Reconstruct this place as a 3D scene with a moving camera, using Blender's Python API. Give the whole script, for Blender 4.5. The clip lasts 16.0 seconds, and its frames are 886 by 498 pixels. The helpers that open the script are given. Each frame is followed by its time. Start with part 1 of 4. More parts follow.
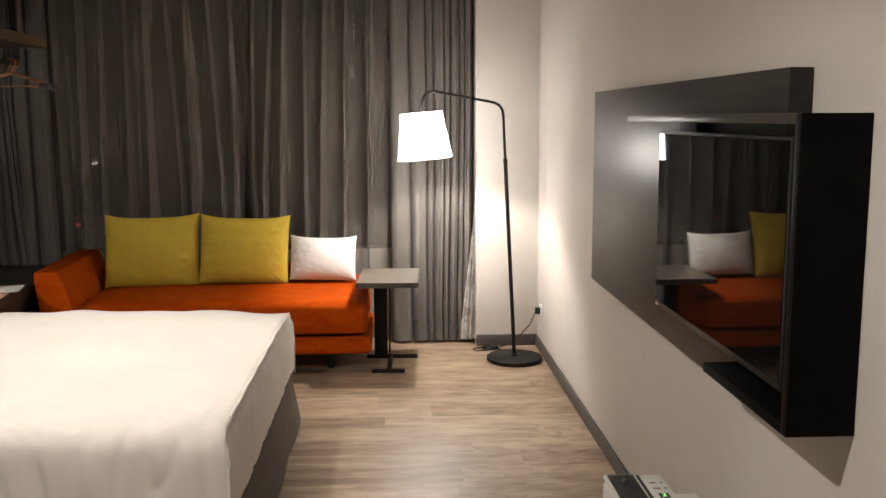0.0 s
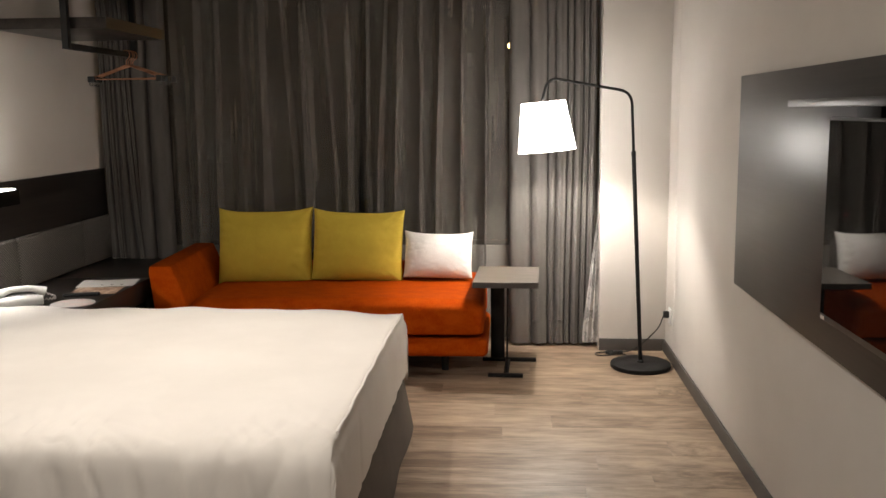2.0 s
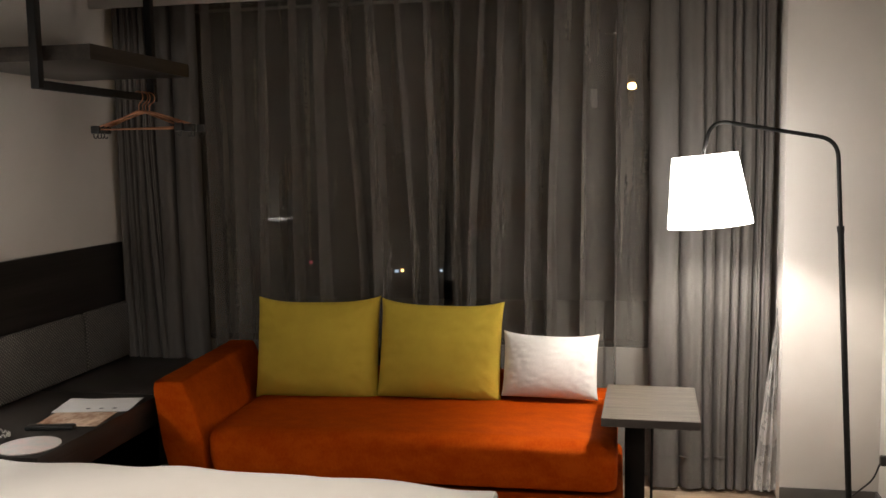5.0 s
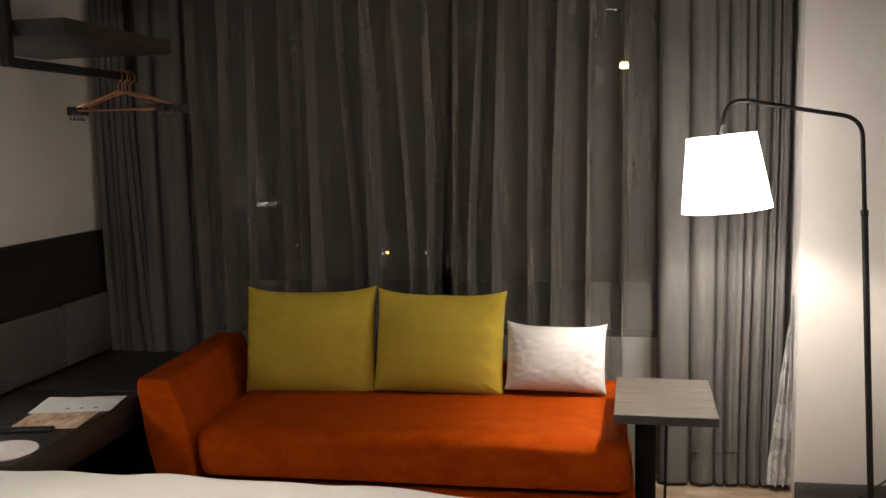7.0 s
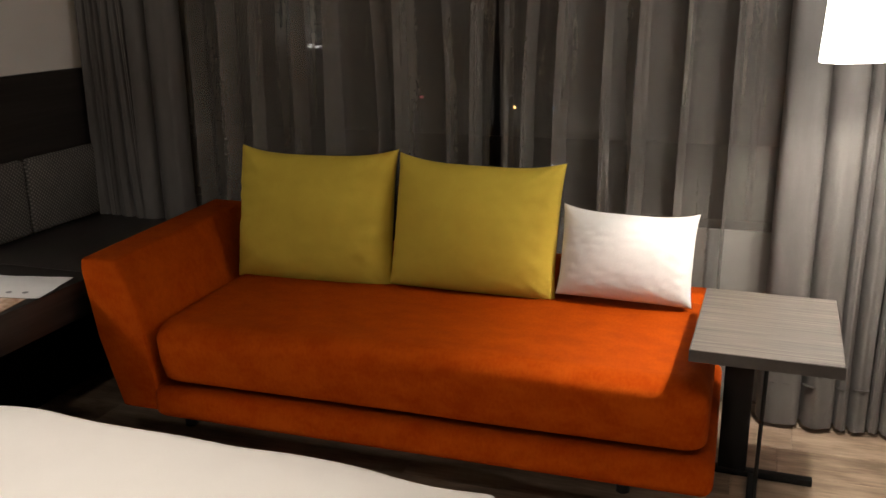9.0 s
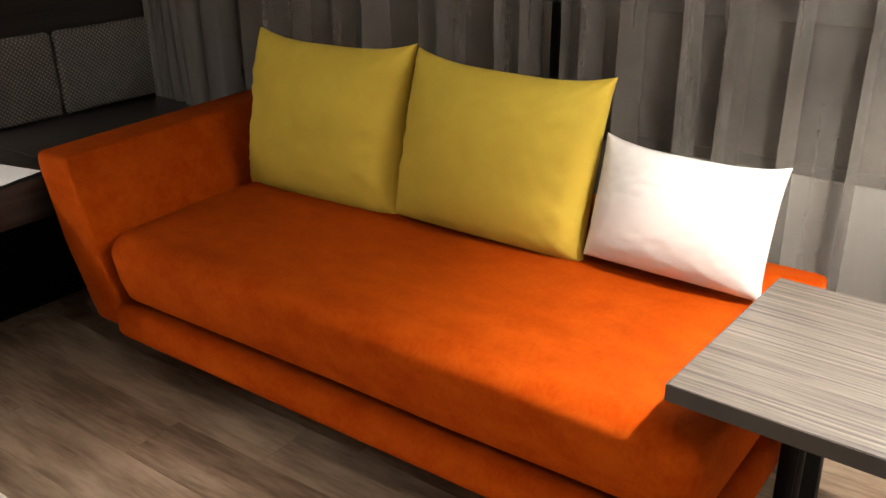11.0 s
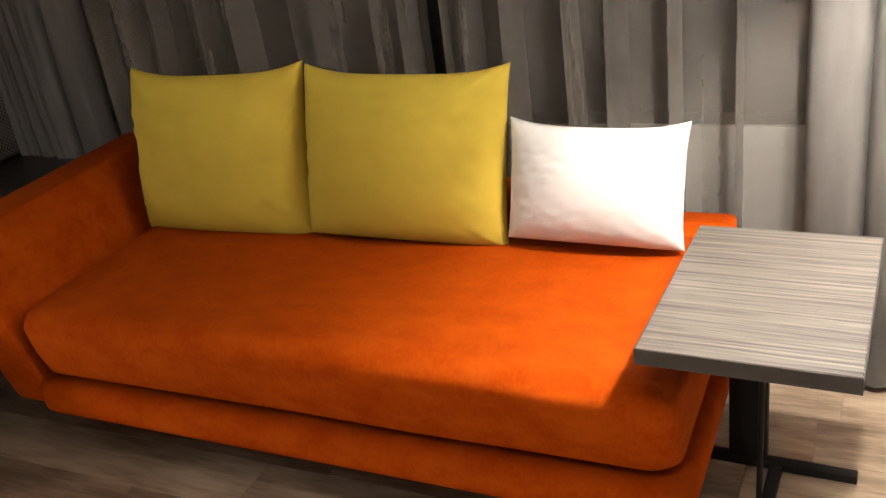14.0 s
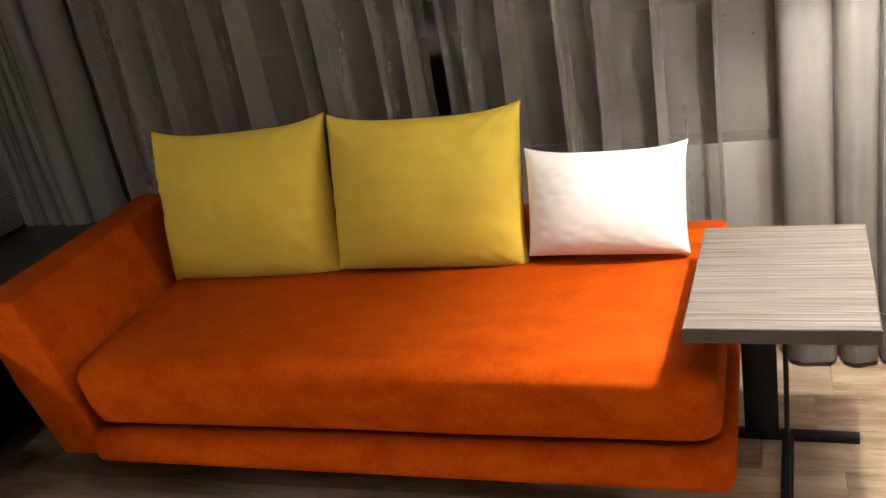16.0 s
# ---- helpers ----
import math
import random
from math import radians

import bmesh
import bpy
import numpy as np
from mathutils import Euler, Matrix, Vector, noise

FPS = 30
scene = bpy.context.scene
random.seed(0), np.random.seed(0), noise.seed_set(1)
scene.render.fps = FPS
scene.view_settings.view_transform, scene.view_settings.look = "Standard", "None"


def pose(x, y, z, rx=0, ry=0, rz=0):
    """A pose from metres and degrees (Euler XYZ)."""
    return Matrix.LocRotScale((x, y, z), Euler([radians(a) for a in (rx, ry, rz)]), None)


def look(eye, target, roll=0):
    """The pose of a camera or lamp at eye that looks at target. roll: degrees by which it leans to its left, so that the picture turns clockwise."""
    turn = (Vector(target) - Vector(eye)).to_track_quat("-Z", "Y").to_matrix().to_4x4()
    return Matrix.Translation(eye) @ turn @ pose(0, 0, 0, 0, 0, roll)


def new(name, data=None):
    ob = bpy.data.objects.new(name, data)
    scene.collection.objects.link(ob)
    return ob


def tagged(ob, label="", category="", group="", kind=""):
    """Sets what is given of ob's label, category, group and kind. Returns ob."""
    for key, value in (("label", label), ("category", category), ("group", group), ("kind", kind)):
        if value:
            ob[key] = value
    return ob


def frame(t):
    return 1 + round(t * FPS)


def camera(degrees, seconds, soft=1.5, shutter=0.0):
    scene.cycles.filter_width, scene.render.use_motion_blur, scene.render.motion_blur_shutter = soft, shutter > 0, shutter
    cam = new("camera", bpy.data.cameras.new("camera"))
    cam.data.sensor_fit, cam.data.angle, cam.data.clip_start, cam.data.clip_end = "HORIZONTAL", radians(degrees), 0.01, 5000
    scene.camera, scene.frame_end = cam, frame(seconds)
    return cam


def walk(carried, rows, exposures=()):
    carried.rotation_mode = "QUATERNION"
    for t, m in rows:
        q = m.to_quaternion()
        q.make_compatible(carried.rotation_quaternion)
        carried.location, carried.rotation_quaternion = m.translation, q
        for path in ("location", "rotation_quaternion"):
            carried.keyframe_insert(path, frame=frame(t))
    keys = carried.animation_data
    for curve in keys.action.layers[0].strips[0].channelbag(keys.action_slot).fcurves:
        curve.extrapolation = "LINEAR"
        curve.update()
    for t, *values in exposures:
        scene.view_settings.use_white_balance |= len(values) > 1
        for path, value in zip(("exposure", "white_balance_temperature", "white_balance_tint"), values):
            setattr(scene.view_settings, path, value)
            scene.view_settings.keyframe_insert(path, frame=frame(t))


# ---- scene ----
cam = camera(51.9, 16.0)
PATH = [
    (0, (-1.0, -6.267, 1.598), (-0.894, -4.29, 1.313), -0.2),
    (0.5, (-1.013, -6.261, 1.581), (-0.936, -4.282, 1.298), -0.4),
    (1, (-1.014, -6.262, 1.567), (-0.947, -4.285, 1.274), -0.3),
    (1.5, (-1.019, -6.18, 1.596), (-1.001, -4.204, 1.284), -0.2),
    (2, (-1.031, -5.956, 1.58), (-1.174, -3.984, 1.282), -0.6),
    (2.4, (-1.017, -5.772, 1.598), (-1.243, -3.802, 1.337), -0.6),
    (2.5, (-1.026, -5.723, 1.593), (-1.264, -3.755, 1.327), -0.5),
    (3, (-1.088, -5.415, 1.598), (-1.376, -3.452, 1.348), -0.7),
    (3.2, (-1.09, -5.333, 1.614), (-1.388, -3.366, 1.407), -1.0),
    (3.5, (-1.107, -5.161, 1.616), (-1.389, -3.192, 1.41), -1.3),
    (4, (-1.051, -4.857, 1.622), (-1.296, -2.885, 1.392), -1.3),
    (4.5, (-1.074, -4.613, 1.617), (-1.39, -2.648, 1.421), -0.8),
    (5, (-1.178, -4.349, 1.633), (-1.553, -2.394, 1.437), -1.0),
    (5.2, (-1.199, -4.291, 1.656), (-1.597, -2.341, 1.458), -1.1),
    (7.3, (-1.287, -4.069, 1.622), (-1.609, -2.112, 1.363), -0.9),
    (7.5, (-1.269, -3.971, 1.596), (-1.579, -2.019, 1.289), -0.7),
    (8, (-1.253, -3.743, 1.564), (-1.684, -1.828, 1.181), 0.3),
    (8.5, (-1.247, -3.408, 1.537), (-1.751, -1.529, 1.072), 0.1),
    (9, (-1.156, -3.096, 1.513), (-1.756, -1.267, 0.97), -0.5),
    (9.2, (-1.101, -2.981, 1.531), (-1.798, -1.188, 0.986), -0.3),
    (11.3, (-0.717, -2.035, 1.432), (-1.816, -0.588, 0.596), -1.3),
    (11.5, (-0.714, -2.022, 1.432), (-1.787, -0.578, 0.559), -2.4),
    (12, (-0.709, -1.98, 1.45), (-1.913, -0.645, 0.574), -3.5),
    (12.5, (-0.736, -1.921, 1.492), (-2.08, -0.696, 0.658), -2.9),
    (13, (-0.718, -1.965, 1.495), (-1.994, -0.654, 0.687), -2.6),
    (13.5, (-0.737, -2.045, 1.496), (-1.829, -0.57, 0.701), -3.9),
    (14, (-0.861, -2.164, 1.495), (-1.709, -0.554, 0.666), -8.3),
    (14.5, (-0.928, -2.247, 1.497), (-1.647, -0.586, 0.647), -10.9),
    (15, (-0.905, -2.35, 1.515), (-1.584, -0.682, 0.645), -10.7),
    (15.5, (-0.995, -2.461, 1.533), (-1.706, -0.772, 0.731), -11.0),
    (16, (-1.051, -2.509, 1.545), (-1.733, -0.779, 0.809), -10.5),
]
EXPOSURE = [(0.0, 0.6), (2.5, 0.38), (3.5, 0.25), (5.0, 0.15), (7.5, 0.1), (9.0, 0.28), (11.5, 1.06), (12.5, 1.14), (13.5, 1.04), (14.5, 0.97), (16.0, 1.06)]
walk(cam, [(t, look(eye, target, roll)) for t, eye, target, roll in PATH], EXPOSURE)


# ---- light and exposure ----
world = bpy.data.worlds.new("night_sky")
scene.world = world
world.use_nodes = True
world.node_tree.nodes["Background"].inputs[0].default_value = (0.35, 0.4, 0.6, 1)
world.node_tree.nodes["Background"].inputs[1].default_value = 0.004

WARM = (1.0, 0.915, 0.815)
COOL = (0.95, 0.97, 1.0)


def lamp(name, kind, at, watts, colour, size=0.05, aim=None, spread=None):
    data = bpy.data.lights.new(name, kind)
    data.energy, data.color = watts, colour
    if kind == "AREA":
        data.shape, data.size = "DISK", size
        if spread:
            data.spread = radians(spread)
    else:
        data.shadow_soft_size = size
    if kind == "SPOT":
        data.spot_size, data.spot_blend = radians(spread), 0.5
    ob = new(name, data)
    ob.matrix_world = look(at, aim) if aim else Matrix.Translation(at)
    return tagged(ob, kind="structure")


lamp("floor_lamp_bulb_light", "POINT", (-0.815, -0.465, 1.465), 44.0, WARM, 0.03)
# x, y, watts, cone
DOWNLIGHTS = [(-1.22, -1.62, 7.0, 96), (-2.3, -2.6, 82.0, 71), (-1.85, -4.95, 84.0, 170)]
for dx, dy, watts, cone in DOWNLIGHTS:
    lamp("downlight_beam", "SPOT", (dx, dy, 2.476), watts, WARM, 0.035, (dx, dy, 0), cone)

# ---- materials ----


def node(nt, kind, **values):
    n = nt.nodes.new(kind)
    for key, value in values.items():
        n.inputs[key].default_value = value
    return n


def material(name, dark, light, scale=(8, 8, 8), rough=0.6, bump=0.1, fine=300.0, metal=0.0, sheen=0.0, spec=0.5,
             detail=4.0, vary=0.0, bump_dist=0.002, rough_vary=0.1, fine_stretch=(1, 1, 1), sheen_tint=None):
    """A surface whose colour wanders between dark and light at one scale, with a fine grain in colour and relief."""
    m = bpy.data.materials.new(name)
    m.use_nodes = True
    nt = m.node_tree
    p = nt.nodes["Principled BSDF"]
    co = nt.nodes.new("ShaderNodeTexCoord")
    mp = nt.nodes.new("ShaderNodeMapping")
    mp.inputs["Scale"].default_value = scale
    nt.links.new(co.outputs["Object"], mp.inputs[0])
    n1 = node(nt, "ShaderNodeTexNoise", Scale=1.0, Detail=detail, Roughness=0.6)
    nt.links.new(mp.outputs[0], n1.inputs["Vector"])
    mp2 = nt.nodes.new("ShaderNodeMapping")
    mp2.inputs["Scale"].default_value = [fine * s for s in fine_stretch]
    nt.links.new(co.outputs["Object"], mp2.inputs[0])
    n2 = node(nt, "ShaderNodeTexNoise", Scale=1.0, Detail=2.0)
    nt.links.new(mp2.outputs[0], n2.inputs["Vector"])
    ramp = nt.nodes.new("ShaderNodeValToRGB")
    ramp.color_ramp.elements[0].position, ramp.color_ramp.elements[1].position = 0.32, 0.68
    ramp.color_ramp.elements[0].color, ramp.color_ramp.elements[1].color = (*dark, 1), (*light, 1)
    mixf = node(nt, "ShaderNodeMath")
    mixf.operation = "MULTIPLY_ADD"
    mixf.inputs[1].default_value = 0.35
    sub = node(nt, "ShaderNodeMath")
    sub.operation = "ADD"
    sub.inputs[1].default_value = -0.175
    nt.links.new(n2.outputs["Fac"], mixf.inputs[0])
    nt.links.new(n1.outputs["Fac"], sub.inputs[0])
    nt.links.new(sub.outputs[0], mixf.inputs[2])
    last = mixf
    if vary:
        info = nt.nodes.new("ShaderNodeObjectInfo")
        v = node(nt, "ShaderNodeMath")
        v.operation = "MULTIPLY_ADD"
        v.inputs[1].default_value = vary
        nt.links.new(info.outputs["Random"], v.inputs[0])
        off = node(nt, "ShaderNodeMath")
        off.operation = "ADD"
        off.inputs[1].default_value = -vary / 2
        nt.links.new(mixf.outputs[0], off.inputs[0])
        nt.links.new(off.outputs[0], v.inputs[2])
        last = v
        shift = node(nt, "ShaderNodeVectorMath")
        shift.operation = "MULTIPLY_ADD"
        shift.inputs[1].default_value = (31.0, 17.0, 9.0)
        nt.links.new(info.outputs["Random"], shift.inputs[0])
        nt.links.new(co.outputs["Object"], shift.inputs[2])
        nt.links.new(shift.outputs[0], mp.inputs[0])
    nt.links.new(last.outputs[0], ramp.inputs[0])
    nt.links.new(ramp.outputs[0], p.inputs["Base Color"])
    rr = node(nt, "ShaderNodeMapRange")
    rr.inputs["To Min"].default_value, rr.inputs["To Max"].default_value = rough - rough_vary, min(1, rough + rough_vary)
    nt.links.new(n1.outputs["Fac"], rr.inputs["Value"])
    nt.links.new(rr.outputs[0], p.inputs["Roughness"])
    p.inputs["Metallic"].default_value = metal
    p.inputs["Specular IOR Level"].default_value = spec
    if sheen:
        p.inputs["Sheen Weight"].default_value = sheen
        p.inputs["Sheen Roughness"].default_value = 0.45
        p.inputs["Sheen Tint"].default_value = (*(sheen_tint or light), 1)
    if bump:
        b = node(nt, "ShaderNodeBump", Strength=bump, Distance=bump_dist)
        nt.links.new(n2.outputs["Fac"], b.inputs["Height"])
        nt.links.new(b.outputs[0], p.inputs["Normal"])
    return m


def brush(m, way, much):
    """Lays the pile of a velvet over towards way."""
    nt = m.node_tree
    p = nt.nodes["Principled BSDF"]
    relief = p.inputs["Normal"].links[0].from_socket
    dot = nt.nodes.new("ShaderNodeVectorMath")
    dot.operation = "DOT_PRODUCT"
    dot.inputs[1].default_value = way
    along = nt.nodes.new("ShaderNodeVectorMath")
    along.operation = "SCALE"
    lie = nt.nodes.new("ShaderNodeVectorMath")
    lie.operation = "SUBTRACT"
    lie.inputs[0].default_value = way
    tilt = nt.nodes.new("ShaderNodeVectorMath")
    tilt.operation = "MULTIPLY_ADD"
    tilt.inputs[1].default_value = (much, much, much)
    unit = nt.nodes.new("ShaderNodeVectorMath")
    unit.operation = "NORMALIZE"
    nt.links.new(relief, dot.inputs[0])
    nt.links.new(relief, along.inputs[0])
    nt.links.new(dot.outputs["Value"], along.inputs["Scale"])
    nt.links.new(along.outputs[0], lie.inputs[1])
    nt.links.new(lie.outputs[0], tilt.inputs[0])
    nt.links.new(relief, tilt.inputs[2])
    nt.links.new(tilt.outputs[0], unit.inputs[0])
    nt.links.new(unit.outputs[0], p.inputs["Normal"])


def glow(name, colour, strength):
    m = bpy.data.materials.new(name)
    m.use_nodes = True
    p = m.node_tree.nodes["Principled BSDF"]
    p.inputs["Base Color"].default_value = (0.8, 0.8, 0.8, 1)
    p.inputs["Emission Color"].default_value = (*colour, 1)
    p.inputs["Emission Strength"].default_value = strength
    return m


def sheer(name, colour, cover):
    """A thin woven veil: part of the light passes between the threads, the rest is scattered to both sides."""
    m = bpy.data.materials.new(name)
    m.use_nodes = True
    nt = m.node_tree
    nt.nodes.remove(nt.nodes["Principled BSDF"])
    out = nt.nodes["Material Output"]
    co = nt.nodes.new("ShaderNodeTexCoord")
    mp = nt.nodes.new("ShaderNodeMapping")
    mp.inputs["Scale"].default_value = (16, 16, 0.7)
    nt.links.new(co.outputs["Object"], mp.inputs[0])
    n = node(nt, "ShaderNodeTexNoise", Scale=1.0, Detail=5.0)
    nt.links.new(mp.outputs[0], n.inputs["Vector"])
    r = node(nt, "ShaderNodeMapRange")
    r.inputs["To Min"].default_value, r.inputs["To Max"].default_value = cover - 0.07, cover + 0.07
    nt.links.new(n.outputs["Fac"], r.inputs["Value"])
    clear = nt.nodes.new("ShaderNodeBsdfTransparent")
    diff = node(nt, "ShaderNodeBsdfDiffuse", Color=(*colour, 1))
    mp2 = nt.nodes.new("ShaderNodeMapping")
    mp2.inputs["Scale"].default_value = (90, 90, 55)
    nt.links.new(co.outputs["Object"], mp2.inputs[0])
    n2 = node(nt, "ShaderNodeTexNoise", Scale=1.0, Detail=3.0, Roughness=0.7)
    nt.links.new(mp2.outputs[0], n2.inputs["Vector"])
    tone = nt.nodes.new("ShaderNodeValToRGB")
    tone.color_ramp.elements[0].position, tone.color_ramp.elements[1].position = 0.3, 0.7
    tone.color_ramp.elements[0].color = (*[0.96 * c for c in colour], 1)
    tone.color_ramp.elements[1].color = (*[min(1.0, 1.04 * c) for c in colour], 1)
    nt.links.new(n2.outputs["Fac"], tone.inputs[0])
    nt.links.new(tone.outputs[0], diff.inputs["Color"])
    tr = node(nt, "ShaderNodeBsdfTranslucent", Color=(*colour, 1))
    both = node(nt, "ShaderNodeMixShader", Fac=0.3)
    nt.links.new(diff.outputs[0], both.inputs[1])
    nt.links.new(tr.outputs[0], both.inputs[2])
    mix = nt.nodes.new("ShaderNodeMixShader")
    nt.links.new(r.outputs[0], mix.inputs["Fac"])
    nt.links.new(clear.outputs[0], mix.inputs[1])
    nt.links.new(both.outputs[0], mix.inputs[2])
    nt.links.new(mix.outputs[0], out.inputs["Surface"])
    return m


def woven(name, dark, light, pitch, rough=0.85):
    """A coarse diagonal weave in colour and relief."""
    m = material(name, dark, light, (20, 20, 20), rough, 0, 500)
    nt = m.node_tree
    p = nt.nodes["Principled BSDF"]
    co = nt.nodes.new("ShaderNodeTexCoord")
    mp = nt.nodes.new("ShaderNodeMapping")
    mp.inputs["Rotation"].default_value = (0.7, 0, 0)
    nt.links.new(co.outputs["Object"], mp.inputs[0])
    heights = []
    for axis in ("Y", "Z"):
        w = node(nt, "ShaderNodeTexWave", Scale=1 / pitch / 3.2, Distortion=0.6, Detail=1.0)
        w.bands_direction = axis
        nt.links.new(mp.outputs[0], w.inputs["Vector"])
        heights.append(w)
    mul = node(nt, "ShaderNodeMath")
    mul.operation = "MULTIPLY"
    nt.links.new(heights[0].outputs["Fac"], mul.inputs[0])
    nt.links.new(heights[1].outputs["Fac"], mul.inputs[1])
    b = node(nt, "ShaderNodeBump", Strength=0.9, Distance=0.003)
    nt.links.new(mul.outputs[0], b.inputs["Height"])
    nt.links.new(b.outputs[0], p.inputs["Normal"])
    mix = nt.nodes.new("ShaderNodeMix")
    mix.data_type, mix.blend_type = "RGBA", "MULTIPLY"
    mix.inputs[0].default_value = 0.75
    old = p.inputs["Base Color"].links[0].from_socket
    nt.links.new(old, mix.inputs[6])
    nt.links.new(mul.outputs[0], mix.inputs[7])
    nt.links.new(mix.outputs[2], p.inputs["Base Color"])
    return m


PLASTER = material("wall_paper", (0.60, 0.568, 0.53), (0.655, 0.623, 0.585), (1.2, 1.2, 1.2), 0.85, 0.25, 260, spec=0.2)
CEILING = material("ceiling_paint", (0.60, 0.57, 0.535), (0.65, 0.62, 0.585), (1, 1, 1), 0.9, 0.08, 200, spec=0.2)
SKIRTING = material("skirting_vinyl", (0.052, 0.047, 0.043), (0.072, 0.065, 0.059), (3, 3, 3), 0.5, 0.05, 200)
PLANK = material("floor_plank", (0.155, 0.104, 0.067), (0.42, 0.315, 0.225), (3.2, 15, 15), 0.42, 0.25, 90, vary=0.18,
                 detail=10, fine_stretch=(0.09, 1, 1), bump_dist=0.001)
SUBFLOOR = material("floor_joint", (0.06, 0.045, 0.035), (0.08, 0.06, 0.05), (4, 4, 4), 0.8)
DARK_WOOD = material("dark_laminate", (0.013, 0.0105, 0.009), (0.036, 0.030, 0.026), (30, 1.2, 30), 0.34, 0.12, 60, detail=8, rough_vary=0.05, spec=0.36,
                     fine_stretch=(2, 0.05, 2), bump_dist=0.0008)
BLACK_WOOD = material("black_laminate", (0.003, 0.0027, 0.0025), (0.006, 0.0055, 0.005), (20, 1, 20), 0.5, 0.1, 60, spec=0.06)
TABLE_WOOD = material("zebra_laminate", (0.004, 0.003, 0.0025), (0.185, 0.160, 0.138), (1.6, 120, 30), 0.40, 0.08, 420, detail=9,
                      fine_stretch=(0.02, 1, 1), bump_dist=0.0006)
BLACK_STEEL = material("black_steel", (0.006, 0.006, 0.006), (0.010, 0.0095, 0.0095), (9, 9, 9), 0.55, 0.08, 500, spec=0.2)
ORANGE = material("orange_velvet", (0.37, 0.044, 0.002), (0.485, 0.076, 0.005), (9, 14, 14), 0.75, 0.6, 120, sheen=0.04, spec=0.05,
                  bump_dist=0.003, fine_stretch=(1, 0.5, 0.5), sheen_tint=(1.0, 0.22, 0.02))
brush(ORANGE, (-0.5, 1.3, 2.2), 0.42)
ORANGE.node_tree.nodes["Principled BSDF"].inputs["Specular Tint"].default_value = (1.0, 0.42, 0.12, 1)
MUSTARD = material("mustard_cotton", (0.485, 0.356, 0.045), (0.535, 0.398, 0.053), (9, 9, 9), 0.85, 0.3, 700, sheen=0.15, spec=0.15,
                   bump_dist=0.001)
WHITE_CLOTH = material("white_cotton", (0.62, 0.60, 0.575), (0.69, 0.67, 0.645), (6, 6, 6), 0.9, 0.3, 600, spec=0.15, bump_dist=0.001)
SHEET = material("white_sheet", (0.70, 0.665, 0.622), (0.765, 0.73, 0.687), (2, 2, 2), 0.85, 0.2, 500, spec=0.2, bump_dist=0.001)
SKIRT = material("taupe_valance", (0.078, 0.060, 0.047), (0.105, 0.083, 0.066), (8, 8, 8), 0.9, 0.3, 500)
DRAPE = material("grey_drape", (0.082, 0.075, 0.069), (0.115, 0.106, 0.098), (10, 10, 1.5), 0.72, 0.25, 600, sheen=0.2, spec=0.3,
                 bump_dist=0.001)
LINING = material("silver_lining", (0.42, 0.41, 0.40), (0.58, 0.57, 0.56), (14, 14, 8), 0.28, 0.5, 40, metal=0.35, bump_dist=0.006)
VEIL = sheer("sheer_veil", (0.210, 0.193, 0.172), 0.62)
UPHOLSTERY = woven("woven_upholstery", (0.19, 0.168, 0.147), (0.24, 0.213, 0.188), 0.012)
SHADE = glow("lit_shade", (1.0, 0.93, 0.86), 11.5)
DIFFUSER = glow("lit_diffuser", (1.0, 0.95, 0.88), 19.0)
DIFFUSER_LOW = glow("lit_lower_diffuser", (1.0, 0.96, 0.9), 34.0)
DOWN_GLOW = glow("downlight_lens", (1.0, 0.9, 0.8), 70.0)
STREET_GLOW = glow("sodium_glow", (1.0, 0.55, 0.16), 240.0)
BLUE_GLOW = glow("cool_sign_glow", (0.55, 0.75, 1.0), 2.0)
AMBER_GLOW = glow("amber_sign_glow", (1.0, 0.5, 0.14), 12.0)
RED_GLOW = glow("red_sign_glow", (1.0, 0.08, 0.12), 0.7)
GREEN_GLOW = glow("green_display", (0.25, 0.9, 0.15), 2.0)
WHITE_PLASTIC = material("white_plastic", (0.66, 0.65, 0.63), (0.71, 0.70, 0.68), (5, 5, 5), 0.4, 0.03, 300)
GREY_PLASTIC = material("grey_plastic", (0.30, 0.29, 0.28), (0.35, 0.34, 0.33), (5, 5, 5), 0.45, 0.03, 300)
BLACK_PLASTIC = material("black_plastic", (0.010, 0.010, 0.010), (0.016, 0.016, 0.016), (5, 5, 5), 0.35, 0.03, 300)
SCREEN = material("tv_glass", (0.004, 0.004, 0.004), (0.005, 0.005, 0.005), (2, 2, 2), 0.025, 0, 10, rough_vary=0.005, spec=0.28)
PAPER = material("white_paper", (0.72, 0.71, 0.69), (0.77, 0.76, 0.74), (4, 4, 4), 0.8, 0.05, 100)
PRINT_GREY = material("grey_print", (0.22, 0.22, 0.22), (0.3, 0.3, 0.3), (9, 9, 9), 0.8)
PRINT_WARM = material("warm_print", (0.28, 0.12, 0.055), (0.72, 0.56, 0.42), (16, 9, 9), 0.45, 0, 60)
DISC = material("printed_card", (0.42, 0.44, 0.42), (0.58, 0.45, 0.42), (16, 16, 16), 0.6)
COPPER = material("copper_wire", (0.40, 0.17, 0.09), (0.55, 0.26, 0.15), (9, 9, 9), 0.3, 0.03, 300, metal=1.0)
BRICK_DARK = material("far_facade", (0.012, 0.012, 0.014), (0.02, 0.02, 0.022), (0.5, 0.5, 0.5), 0.9)
ASPHALT = material("far_ground", (0.03, 0.03, 0.03), (0.05, 0.05, 0.05), (0.4, 0.4, 0.4), 0.9)
GLASS = bpy.data.materials.new("window_glass")
GLASS.use_nodes = True
